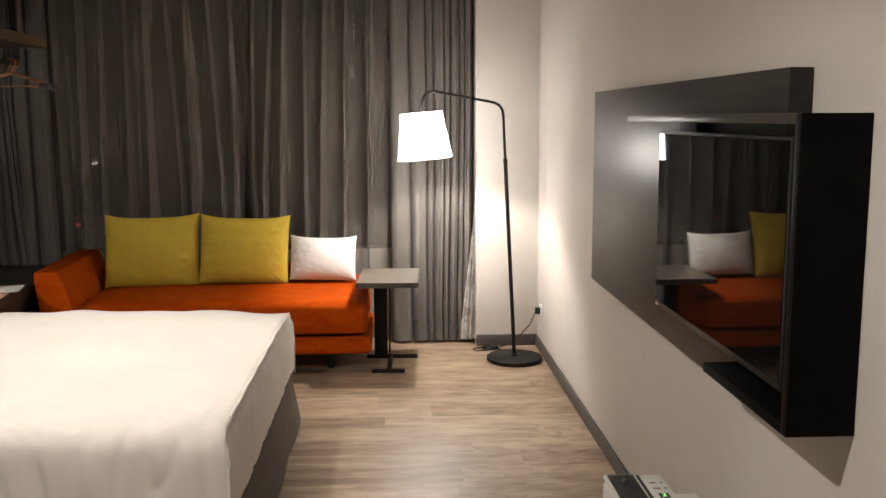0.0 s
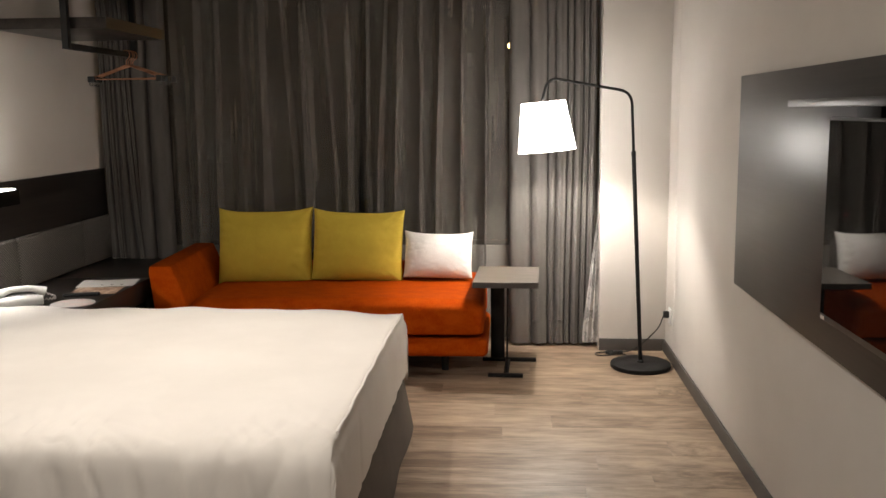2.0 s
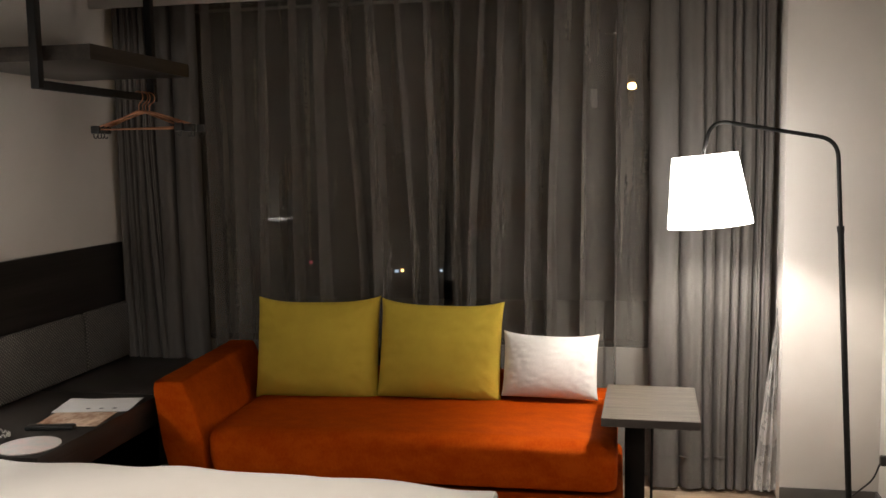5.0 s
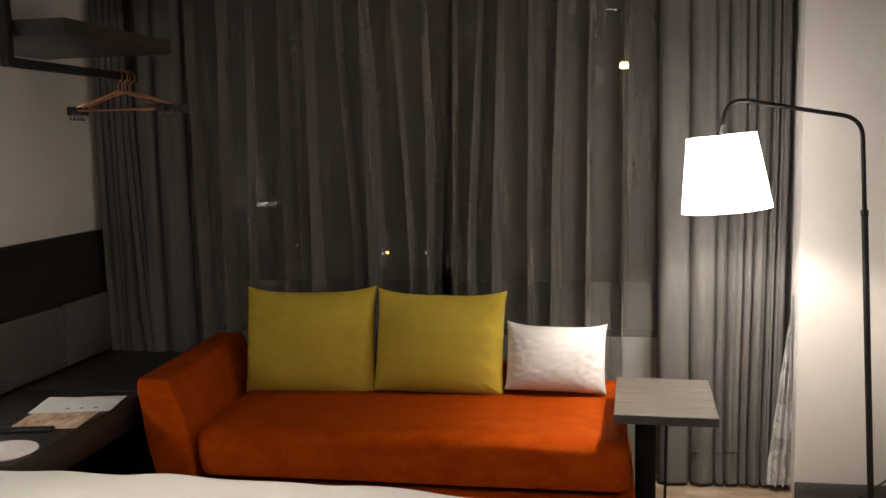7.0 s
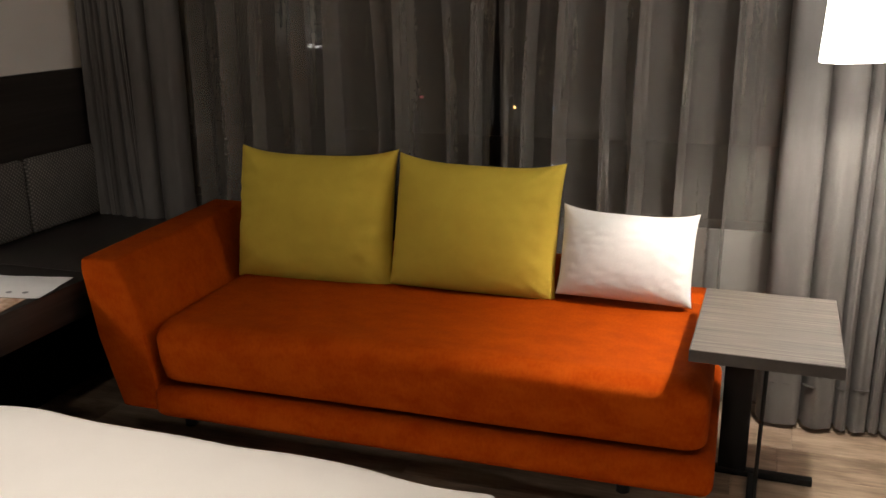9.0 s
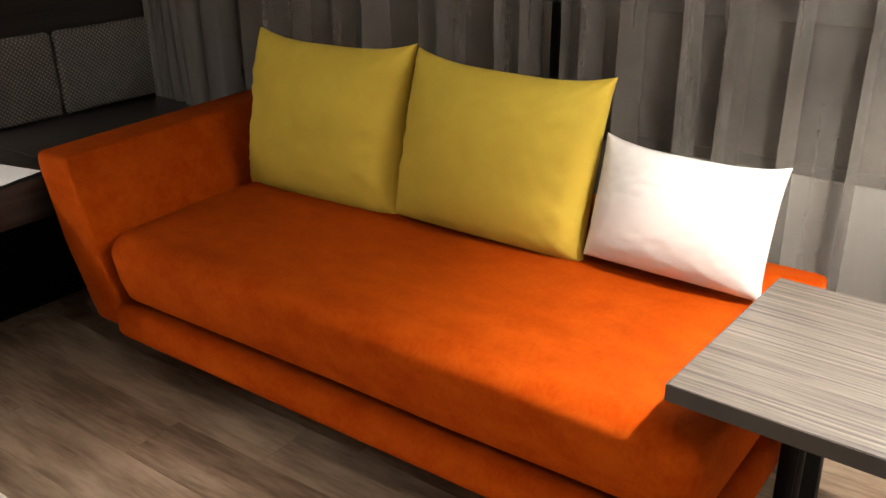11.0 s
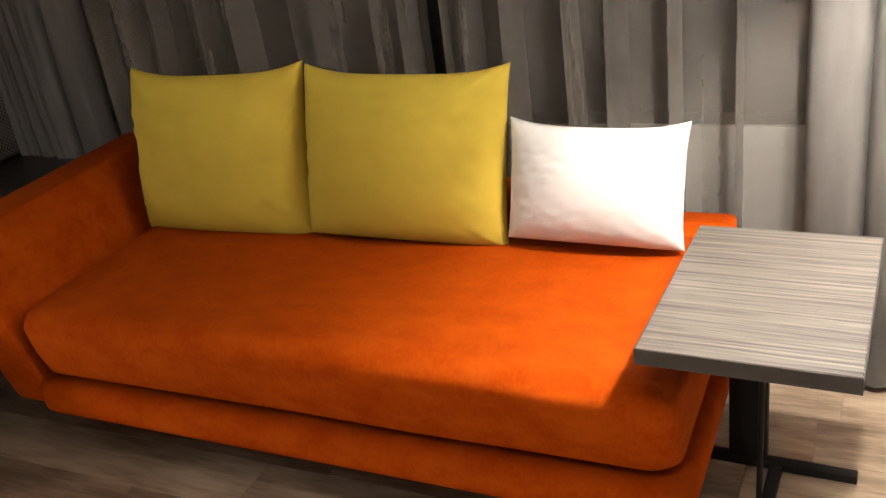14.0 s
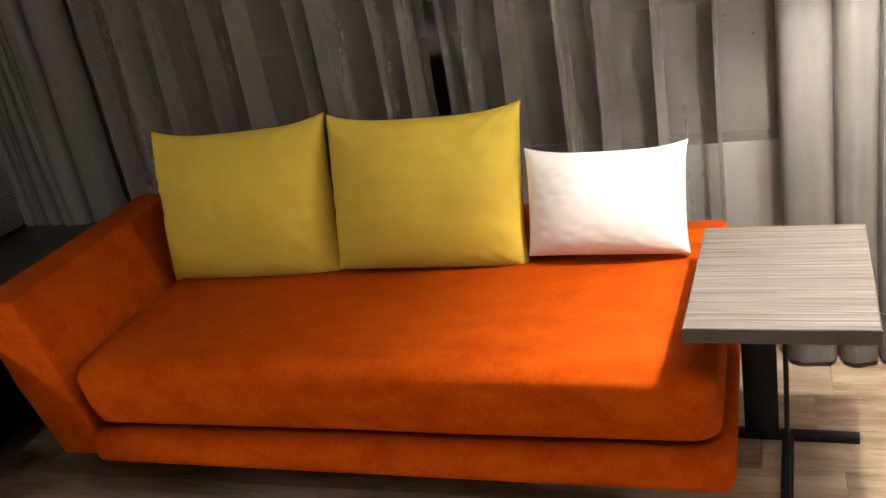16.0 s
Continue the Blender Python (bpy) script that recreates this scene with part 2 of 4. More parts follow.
gp = GLASS.node_tree.nodes["Principled BSDF"]
gp.inputs["Base Color"].default_value = (0.95, 0.97, 0.97, 1)
gp.inputs["Roughness"].default_value = 0.0
gp.inputs["Transmission Weight"].default_value = 1.0
gp.inputs["IOR"].default_value = 1.5

# ---- building helpers ----
PLACE = {}


def thing(name, x=0.0, y=0.0, z=0.0, rz=0.0, label="", category="", group=""):
    e = new(name)
    e.empty_display_size = 0.1
    e.matrix_world = pose(x, y, z, 0, 0, rz)
    PLACE[e.name] = pose(x, y, z, 0, 0, rz)
    return tagged(e, label, category, group)


def smooth(me, angle=40):
    for poly in me.polygons:
        poly.use_smooth = True
    me.set_sharp_from_angle(angle=radians(angle))


def part(name, bm, mat, parent=None, label="", local=False, angle=40):
    """Links bm as one mesh object, under parent if given. bm is in the world's metres unless local."""
    base = PLACE.get(parent.name, Matrix()) if parent else Matrix()
    if parent and not local:
        bm.transform(base.inverted())
    me = bpy.data.meshes.new(name)
    bm.normal_update()
    bm.to_mesh(me)
    bm.free()
    smooth(me, angle)
    if mat:
        me.materials.append(mat)
    ob = new(name, me)
    if parent:
        ob.parent = parent
    PLACE[ob.name] = base
    if label:
        ob["label"] = label
    return ob


def solid(name, bm, mat, label, category="", kind="", group=""):
    return tagged(part(name, bm, mat), label, category, group, kind)


def box(x0, x1, y0, y1, z0, z1, bevel=0.004, seg=2, bm=None):
    own = bmesh.new()
    bmesh.ops.create_cube(own, size=1)
    own.transform(Matrix.LocRotScale(((x0 + x1) / 2, (y0 + y1) / 2, (z0 + z1) / 2), None, (x1 - x0, y1 - y0, z1 - z0)))
    if bevel:
        bmesh.ops.bevel(own, geom=own.edges[:], offset=bevel, segments=seg, profile=0.5, affect="EDGES")
    if bm is None:
        return own
    me = bpy.data.meshes.new("scratch")
    own.to_mesh(me)
    own.free()
    bm.from_mesh(me)
    bpy.data.meshes.remove(me)
    return bm


def tube(points, radius, sides=12, bm=None, closed=False):
    """A round bar along points, with its own caps."""
    bm = bm or bmesh.new()
    pts = [Vector(p) for p in points]
    rings = []
    side = None
    for i, p in enumerate(pts):
        if closed:
            d = pts[(i + 1) % len(pts)] - pts[i - 1]
        else:
            d = pts[min(i + 1, len(pts) - 1)] - pts[max(i - 1, 0)]
        d.normalize()
        if side is None:
            side = d.orthogonal().normalized()
        side = (side - d * side.dot(d)).normalized()
        up = d.cross(side)
        r = radius[i] if isinstance(radius, (list, tuple)) else radius
        rings.append([bm.verts.new(p + r * (math.cos(a) * side + math.sin(a) * up))
                      for a in (2 * math.pi * k / sides for k in range(sides))])
    for i in range(len(rings) if closed else len(rings) - 1):
        a, b = rings[i], rings[(i + 1) % len(rings)]
        for k in range(sides):
            bm.faces.new((a[k], a[(k + 1) % sides], b[(k + 1) % sides], b[k]))
    if not closed:
        bm.faces.new(rings[0][::-1])
        bm.faces.new(rings[-1])
    return bm


def lathe(profile, at, sides=48, turn=None):
    """A turned body: profile of (radius, height) round the vertical through at."""
    bm = bmesh.new()
    rings = []
    for r, z in profile:
        if r < 1e-5:
            rings.append([bm.verts.new((0, 0, z))])
        else:
            rings.append([bm.verts.new((r * math.cos(2 * math.pi * k / sides), r * math.sin(2 * math.pi * k / sides), z))
                          for k in range(sides)])
    for a, b in zip(rings, rings[1:]):
        for k in range(sides):
            j = (k + 1) % sides
            if len(a) == 1:
                bm.faces.new((a[0], b[j], b[k]))
            elif len(b) == 1:
                bm.faces.new((a[k], a[j], b[0]))
            else:
                bm.faces.new((a[k], a[j], b[j], b[k]))
    bm.transform((turn or Matrix()).copy())
    bm.transform(Matrix.Translation(at))
    return bm


def bend(points, steps=6, radius=0.06):
    """Rounds the inner corners of a polyline."""
    pts = [Vector(p) for p in points]
    out = [pts[0]]
    for a, b, c in zip(pts, pts[1:], pts[2:]):
        r = min(radius, (a - b).length * 0.49, (c - b).length * 0.49)
        p, q = b + (a - b).normalized() * r, b + (c - b).normalized() * r
        for i in range(steps + 1):
            t = i / steps
            out.append((1 - t) ** 2 * p + 2 * t * (1 - t) * b + t * t * q)
    return out + [pts[-1]]


def prism(outline, y0, y1, bevel=0.0, seg=3, axis="y"):
    """An outline in x and z, drawn out along y."""
    bm = bmesh.new()
    a = [bm.verts.new((x, y0, z)) for x, z in outline]
    b = [bm.verts.new((x, y1, z)) for x, z in outline]
    n = len(outline)
    bm.faces.new(a)
    bm.faces.new(b[::-1])
    for i in range(n):
        bm.faces.new((a[(i + 1) % n], a[i], b[i], b[(i + 1) % n]))
    bmesh.ops.recalc_face_normals(bm, faces=bm.faces[:])
    if bevel:
        bmesh.ops.bevel(bm, geom=bm.edges[:], offset=bevel, segments=seg, profile=0.5, affect="EDGES")
    return bm


# ---- the room ----
WEST, SOUTH, TOP = -3.82, -7.8, 2.50
solid("floor", box(WEST - 0.1, 0.1, SOUTH - 0.1, 0.32, -0.12, -0.004, 0), SUBFLOOR, "dark base under the laminate planks", kind="structure")
ceiling_bm = box(WEST - 0.1, 0.1, SOUTH - 0.1, -0.02, TOP, TOP + 0.1, 0)
box(WEST - 0.1, 0.1, -0.02, 0.7, TOP + 0.003, TOP + 0.1, 0, bm=ceiling_bm)
box(WEST, -0.43, -0.045, -0.02, 2.425, TOP, 0.002, bm=ceiling_bm)
solid("ceiling", ceiling_bm, CEILING, "off-white painted ceiling with a curtain pelmet", kind="structure")
solid("wall_east", box(0, 0.1, SOUTH, -0.302, -0.1, TOP, 0.0015), PLASTER, "off-white papered wall behind the television", kind="structure")
solid("wall_east_end", box(0.003, 0.1, -0.300, 0, -0.1, TOP, 0.0015), PLASTER, "off-white papered end strip of the wall", kind="structure")
solid("wall_pier", box(-0.43, 0.1, 0.0, 0.70, -0.1, TOP, 0.003), PLASTER, "off-white papered pier beside the window", kind="structure")
solid("wall_west", box(WEST - 0.1, WEST, SOUTH, 0.7, -0.1, TOP, 0), PLASTER, "off-white papered wall behind the beds", kind="structure")
solid("wall_south", box(WEST - 0.1, 0.1, SOUTH - 0.1, SOUTH, -0.1, TOP, 0), PLASTER, "off-white papered end wall of the room", kind="structure")
WIN = (-3.79, -0.50, 0.66, 2.495)
wn = box(WEST, -0.43, 0.31, 0.362, -0.1, WIN[2], 0.003)
box(WEST, -0.43, 0.362, 0.62, -0.1, 0.40, 0, bm=wn)
box(WEST, WIN[0], 0.31, 0.62, WIN[2], TOP, 0, bm=wn)
box(WIN[1], -0.43, 0.31, 0.62, WIN[2], TOP, 0, bm=wn)
solid("wall_north", wn, PLASTER, "off-white wall with a wide window opening", kind="structure")
win = tagged(thing("window_1", (WIN[0] + WIN[1]) / 2, 0.34, WIN[2]), "wide dark-framed fixed window at night", "window", kind="structure")
fr = 0.035
wf = box(WIN[0], WIN[1], 0.325, 0.36, WIN[2], WIN[2] + fr, 0.003)
box(WIN[0], WIN[1], 0.325, 0.36, WIN[3] - fr, WIN[3], 0.003, bm=wf)
box(WIN[0], WIN[0] + fr, 0.325, 0.36, WIN[2] + fr, WIN[3] - fr, 0.003, bm=wf)
box(WIN[1] - fr, WIN[1], 0.325, 0.36, WIN[2] + fr, WIN[3] - fr, 0.003, bm=wf)
part("window_frame", wf, BLACK_STEEL, win)
pane = part("pane", box(WIN[0] + fr, WIN[1] - fr, 0.340, 0.346, WIN[2] + fr, WIN[3] - fr, 0), GLASS, win, "clear glass against the night")
pane.visible_shadow = False
part("window_label", box(-1.308, -1.274, 0.3385, 0.3395, 1.88, 1.972, 0), PRINT_GREY, win, "small grey notice on the glass")
for nm, b in (("baseboard_east", box(-0.012, -0.0005, SOUTH, -0.0005, 0, 0.08, 0.003)),
              ("baseboard_pier", box(-0.43, -0.0125, -0.012, -0.0005, 0, 0.08, 0.003)),
              ("baseboard_south", box(WEST, -0.0125, SOUTH + 0.0005, SOUTH + 0.012, 0, 0.08, 0.003))):
    solid(nm, b, SKIRTING, "dark grey skirting along the wall", kind="structure")
for dx, dy, watts, cone in DOWNLIGHTS:
    dl = thing("downlight", dx, dy, TOP - 0.004, label="small round recessed ceiling downlight, switched on", category="ceiling light", group="ceiling downlights")
    part("ring", lathe([(0.052, 0.0), (0.068, -0.004), (0.07, 0.003), (0.052, 0.003)], (dx, dy, TOP - 0.004), 24), WHITE_PLASTIC, dl)
    part("lens", lathe([(0.0, -0.006), (0.051, -0.002), (0.051, 0.003)], (dx, dy, TOP - 0.003), 24), DOWN_GLOW, dl)

# ---- outside the window ----
solid("ground", box(-400, 400, 0.8, 600, -13.2, -13.0, 0), ASPHALT, "dark street level far below the window", kind="structure")
st = thing("street_lamp", -0.98, 8.75, -13.0, label="tall street lamp with a warm sodium head, lit", category="street lamp")
part("pole", tube(bend([(-0.98, 8.75, -13.0), (-0.98, 8.75, 2.75), (-0.98, 8.35, 2.68)], 6, 0.3), 0.05), BLACK_STEEL, st)
part("lamp_head", lathe([(0, -0.05), (0.050, -0.035), (0.064, 0), (0.042, 0.04), (0, 0.05)], (-0.98, 8.326, 2.57), 16), STREET_GLOW, st, "glowing orange lamp head")
part("bracket", box(-1.0, -0.96, 8.27, 8.38, 2.62, 2.69, 0.01), BLACK_STEEL, st)
bl = thing("office_block", -10, 96, -13.0, label="unlit office block far across the street at night", category="building")
part("wall", box(-110, 90, 89, 104, -13, 48.0, 0.02), BRICK_DARK, bl)
part("roof", box(-110.5, 90.5, 88.8, 104.2, 48.0, 49.0, 0.02), BRICK_DARK, bl)
for sx, sz, sw, sm, sl in ((-24.1, -10.1, 0.42, BLUE_GLOW, "small cool white lit sign"), (-19.3, -10.0, 0.30, BLUE_GLOW, "small cool white lit sign"),
                           (-23.5, -10.0, 0.30, AMBER_GLOW, "small amber lit sign"), (-33.6, -9.2, 0.45, RED_GLOW, "small red lit sign")):
    part("sign", box(sx - sw / 2, sx + sw / 2, 88.9, 88.98, sz - 0.13, sz + 0.13, 0.02), sm, bl, sl)

# ---- curtains ----


def fold_line(x0, x1, flat, depth, seed, tight=1.0, rear=False):
    """The top line of a gathered cloth: a list of (x, y) of flat runs of uneven width, each closed by a pinched fold."""
    rnd = random.Random(seed)
    loop = ((0.0, 0.0), (0.30, 0.10), (0.62, 0.35), (0.80, 0.68), (0.72, 0.94), (0.45, 1.0), (0.22, 0.86), (0.20, 0.55), (0.34, 0.25), (0.70, 0.06))
    out, x = [], x0
    while x < x1 - 0.03:
        w = min(flat * rnd.choice((0.35, 0.6, 0.9, 1.2, 1.7)) * rnd.uniform(0.8, 1.2), x1 - x - 0.01)
        belly = rnd.uniform(-0.75, 0.75) * depth
        for i in range(6):
            u = i / 6
            out.append((x + w * u, belly * math.sin(math.pi * u)))
        x += w
        d, k = depth * rnd.uniform(0.55, 1.2), 0.03 * tight * rnd.uniform(0.6, 1.3)
        flip = rnd.random() < 0.5
        for px, py in loop:
            px, py = (0.7 - px, py) if flip else (px, py)
            out.append((x + k * px, (1 if rear else -1) * d * py))
        x += k * 0.7
    out.append((x1, 0.0))
    return out


def veil(x0, x1, folds, y, z0, z1, seed, gap=0.0, rows=44, pinch=None):
    """A light voile: slack single runs between folds in which it lies threefold. folds: (x at 2.3 m, x at 1.15 m, width).
    gap: how far its edge towards x = -2.02 draws back below eye height."""
    rnd = random.Random(seed)
    shape = [(f, rnd.uniform(0.7, 1.2), rnd.uniform(-1, 1), rnd.random()) for f in folds]
    bm = bmesh.new()
    grid = []
    for j in range(rows + 1):
        z = z1 + (z0 - z1) * j / rows
        v = (2.3 - z) / 1.15
        row, last = [], (x0, 0.0)
        spots = []
        for k, ((top, low, wide), deep, belly, bias) in enumerate(shape):
            x = top + (low - top) * (v if v < 1 else 1 + 0.5 * (v - 1)) + 0.006 * noise.noise((k * 3.7, z * 1.7, seed))
            w = wide * 0.62 * (0.85 + 0.55 * max(0.0, v)) * (1 + 0.35 * noise.noise((k * 5.1, z * 1.6, seed + 4)))
            spots.append((x, w, 0.066 * deep, belly))
        for x, w, d, belly in spots + [(x1, 0.0, 0.0, 0.3)]:
            a, b = last, (x + w, 0.012)
            for i in range(1, 12):
                u = i / 12
                row.append((a[0] + (b[0] - a[0]) * u, b[1] + (a[1] - b[1]) * math.exp(-3.2 * u) + 0.024 * belly * math.sin(math.pi * u) * (1 + 0.8 * math.sin(5 * u + belly * 4)) + 0.006 * noise.noise((a[0] * 7 + u * 2, z * 2.0, seed))))
            if w:
                for u, dy in ((1.0, 0.012), (1.04, 0.007), (0.95, 0.003), (0.5, -0.15 * d), (0.06, -0.3 * d), (0.03, -0.36 * d), (0.08, -0.42 * d), (0.3, -0.46 * d), (0.48, -0.5 * d),
                              (0.50, -0.56 * d), (0.46, -0.62 * d), (0.25, -0.8 * d), (0.02, -0.96 * d), (-0.03, -d), (0.02, -1.04 * d - 0.003), (0.3, -d), (0.65, -0.8 * d)):
                    row.append((x + w * u, dy))
                last = (x + w, -0.55 * d)
        line = []
        for px, py in row:
            if gap:
                px += gap * max(0.0, min(1.0, (1.62 - z) / 0.62)) * math.exp(-abs(px + 2.02) / 0.10)
            if pinch:
                r2 = ((px - pinch[0]) / 0.045) ** 2 + ((z - pinch[1] - 0.6 * (px - pinch[0])) / 0.07) ** 2
                py -= 0.02 * math.exp(-r2) * (1 if px < pinch[0] else -0.6)
            line.append(bm.verts.new((px, y + py, z)))
        grid.append(line)
    for a, b in zip(grid, grid[1:]):
        for i in range(len(a) - 1):
            bm.faces.new((a[i], b[i], b[i + 1], a[i + 1]))
    return bm


def pleats(edges, depth, seed):
    """The top line of a heavy drape: flat, slightly bulging panels between the given edges, with deep narrow creases."""
    rnd = random.Random(seed)
    out = []
    for a, c in zip(edges, edges[1:]):
        w, d, tip = c - a, min(0.022, (c - a) * 0.28) * rnd.uniform(0.5, 1.1), rnd.uniform(-0.25, 0.25)
        k = min(0.008, w * 0.12)
        out.append((a, depth * rnd.uniform(0.6, 1.0)))
        for i in range(13):
            u = i / 12
            out.append((a + k + (w - 2 * k) * u, -d * math.sin(math.pi * min(1, max(0, u + tip * u * (1 - u)))) ** 0.55 + 0.003 * math.sin(u * 9 + seed + a * 40)))
    out.append((edges[-1], depth))
    return out


def hang(line, y, z0, z1, rows=26, drift=0.02, seed=1, move=None, loose=0.35, hem=0.0):
    """A cloth that hangs in the folds of line from z1 to z0, opening and wandering a little towards its foot."""
    bm = bmesh.new()
    grid = []
    for j in range(rows + 1):
        v = j / rows
        z = z1 + (z0 - z1) * v
        row = []
        for i, (x, dy) in enumerate(line):
            wob = noise.noise((x * 3.1, v * 1.6, seed)) * drift * v
            gain = 0.75 + loose * v + 0.35 * v * noise.noise((x * 4.0 + 7, v * 2.2, seed + 5))
            px, py = x + wob, y + dy * gain + 0.012 * noise.noise((x * 9, v * 5, seed + 9)) * v
            if move:
                px, py = move(px, py, z)
            row.append(bm.verts.new((px, py, z + (hem * noise.noise((x * 8, 1, seed)) if j == rows else 0))))
        grid.append(row)
    for a, b in zip(grid, grid[1:]):
        for i in range(len(line) - 1):
            bm.faces.new((a[i], b[i], b[i + 1], a[i + 1]))
    return bm


GROUPC = "curtains of the window"
FOLDS_WEST = [(-3.30, -3.285, 0.04), (-3.128, -3.145, 0.045), (-2.987, -3.020, 0.030), (-2.82, -2.832, 0.035), (-2.687, -2.686, 0.045), (-2.545, -2.482, 0.032),
              (-2.418, -2.402, 0.060), (-2.262, -2.200, 0.022), (-2.118, -2.098, 0.042)]
FOLDS_EAST = [(-1.962, -1.992, 0.026), (-1.84, -1.915, 0.034), (-1.75, -1.795, 0.046), (-1.608, -1.628, 0.030), (-1.476, -1.516, 0.048), (-1.336, -1.356, 0.028), (-1.178, -1.188, 0.010)]
for x0, x1, folds, gap, sd, pinch in ((-3.46, -2.015, FOLDS_WEST, -0.035, 3, None), (-2.028, -0.96, FOLDS_EAST, 0.018, 8, (-1.19, 1.12))):
    c = thing("sheer_curtain", (x0 + x1) / 2, 0.2, 2.49, label="grey-brown sheer voile curtain, drawn closed in soft folds", category="curtain", group=GROUPC)
    part("veil", veil(x0, x1, folds, 0.2, 0.03, 2.485, sd, gap, pinch=pinch), VEIL, c, angle=80)


def lean_out(px, py, z):
    """The gathered folds fan out towards the sill of the console."""
    low = max(0.0, min(1.0, (1.75 - z) / 1.2))
    return px + 0.075 * low * math.exp(-((px + 3.60) / 0.05) ** 2) + 0.03 * low * math.exp(-((px + 3.72) / 0.03) ** 2), py - 0.02 * low * math.exp(-((px + 3.60) / 0.06) ** 2)


LEFT_LINE = pleats((-3.785, -3.74, -3.702, -3.675, -3.637, -3.602, -3.568, -3.46, -3.335), 0.075, 21)
lc = thing("drape", -3.6, 0.11, 2.49, label="grey blackout drape gathered against the wall", category="curtain", group=GROUPC)
part("cloth", hang(LEFT_LINE, 0.105, 0.015, 2.485, 30, 0.03, 4, lean_out), DRAPE, lc, angle=80)
part("hem_seam", hang([(x, dy - 0.0025) for x, dy in LEFT_LINE], 0.105, 0.1765, 0.1785, 1, 0, 4), SKIRTING, lc, "stitched hem line")
rc = thing("drape", -0.75, 0.11, 2.49, label="grey blackout drape hanging in deep folds beside the pier", category="curtain", group=GROUPC)
line_r = pleats((-1.022, -0.889, -0.775, -0.721, -0.644, -0.602, -0.54, -0.505, -0.455), 0.05, 37)
part("cloth", hang(line_r, 0.105, 0.02, 2.485, 26, 0.03, 6, hem=0.004), DRAPE, rc, angle=80)
part("lining", hang(fold_line(-0.535, -0.437, 0.016, 0.014, 5, 0.5), 0.075, 0.035, 0.92, 30, 0.05, 12, loose=1.2,
                    move=lambda px, py, z: (-0.437 + (px + 0.437) * max(0.06, min(1.0, (0.9 - z) / 0.75)), py + 0.012 * noise.noise((px * 30, z * 14, 3)))), LINING, rc, "shiny silver lining turned outwards", angle=80)
part("hem_seam", hang([(x, dy - 0.0025) for x, dy in line_r[:70]], 0.105, 0.1765, 0.1785, 1, 0, 6), SKIRTING, rc, "stitched hem line")

# ---- headboard, console and bedside ----
head = thing("headboard", WEST, -3.4, 0.0, label="dark wood headboard panel with woven upholstered pads along the wall", category="headboard")
part("wood_panel", box(WEST, -3.80, -6.2, 0.28, 0.60, 1.222, 0.003), DARK_WOOD, head)
for y0, y1 in ((-0.292, 0.28), (-1.09, -0.298), (-1.888, -1.096), (-2.686, -1.894), (-3.484, -2.692), (-4.282, -3.49), (-5.08, -4.288), (-5.878, -5.086)):
    part("upholstered_pad", box(-3.7995, -3.765, y0, y1, 0.606, 0.905, 0.022, 4), UPHOLSTERY, head, "grey-brown woven fabric pad")
con = thing("console", -3.5, -0.6, 0.0, label="long dark wood bedside console with a recessed black plinth", category="console")
part("top_slab", box(-3.80, -3.20, -0.64, 0.24, 0.475, 0.60, 0.003), DARK_WOOD, con)
part("drawer_slab", box(-3.80, -3.20, -1.53, -0.643, 0.475, 0.60, 0.003), DARK_WOOD, con)
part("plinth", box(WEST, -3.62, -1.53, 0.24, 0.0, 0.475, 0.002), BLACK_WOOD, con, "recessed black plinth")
WL = thing("wall_light", -3.73, -1.53, 1.12, label="dark wood bedside wall light shining up and down", category="wall light")
part("housing", box(-3.80, -3.615, -1.76, -1.312, 1.118, 1.196, 0.003), BLACK_WOOD, WL)
part("top_diffuser", box(-3.795, -3.63, -1.75, -1.322, 1.1962, 1.203, 0.002), DIFFUSER, WL, "glowing white diffuser")
part("bottom_diffuser", box(-3.795, -3.70, -1.75, -1.33, 1.112, 1.1178, 0.002), DIFFUSER_LOW, WL, "glowing white diffuser")
sw = thing("switch_panel", -3.84, -1.27, 0.97, label="white bedside switch plate with a dark socket", category="switch")
part("plate", box(-3.80, -3.791, -1.42, -1.25, 0.928, 1.008, 0.003), WHITE_PLASTIC, sw)
part("rocker", box(-3.791, -3.787, -1.395, -1.28, 0.946, 0.988, 0.002), BLACK_PLASTIC, sw, "dark socket insert")

ph = thing("telephone", -3.60, -1.41, 0.60, 122, label="white desk telephone with its handset on", category="telephone")
part("base", prism([(-0.095, 0), (0.095, 0), (0.098, 0.018), (0.085, 0.028), (-0.02, 0.046), (-0.085, 0.052), (-0.098, 0.035)], -0.105, 0.105, 0.008), WHITE_PLASTIC, ph, local=True)
grip = bend([(-0.052, -0.118, 0.062), (-0.052, -0.098, 0.070), (-0.052, -0.05, 0.088), (-0.052, 0.05, 0.088), (-0.052, 0.098, 0.070), (-0.052, 0.118, 0.062)], 5, 0.03)
hs = tube(grip, [0.016 + 0.011 * min(1.0, abs(p.y) / 0.11) ** 3 for p in grip], 14)
part("handset", hs, WHITE_PLASTIC, ph, local=True)
part("handset_cord", tube([(-0.052 + 0.05 * k / 60 + 0.007 * math.cos(k * 0.9), -0.118 - 0.05 * math.sin(math.pi * k / 60), 0.012 + 0.045 * (1 - k / 60) ** 2 + 0.006 * math.sin(k * 0.9)) for k in range(61)], 0.0025, 6), WHITE_PLASTIC, ph, "coiled white cord", local=True)
kp = bmesh.new()
for i in range(4):
    for j in range(3):
        box(0.0 + 0.022 * j, 0.014 + 0.022 * j, -0.04 + 0.024 * i, -0.024 + 0.024 * i, 0.034, 0.044 - 0.003 * j, 0.002, 1, bm=kp)
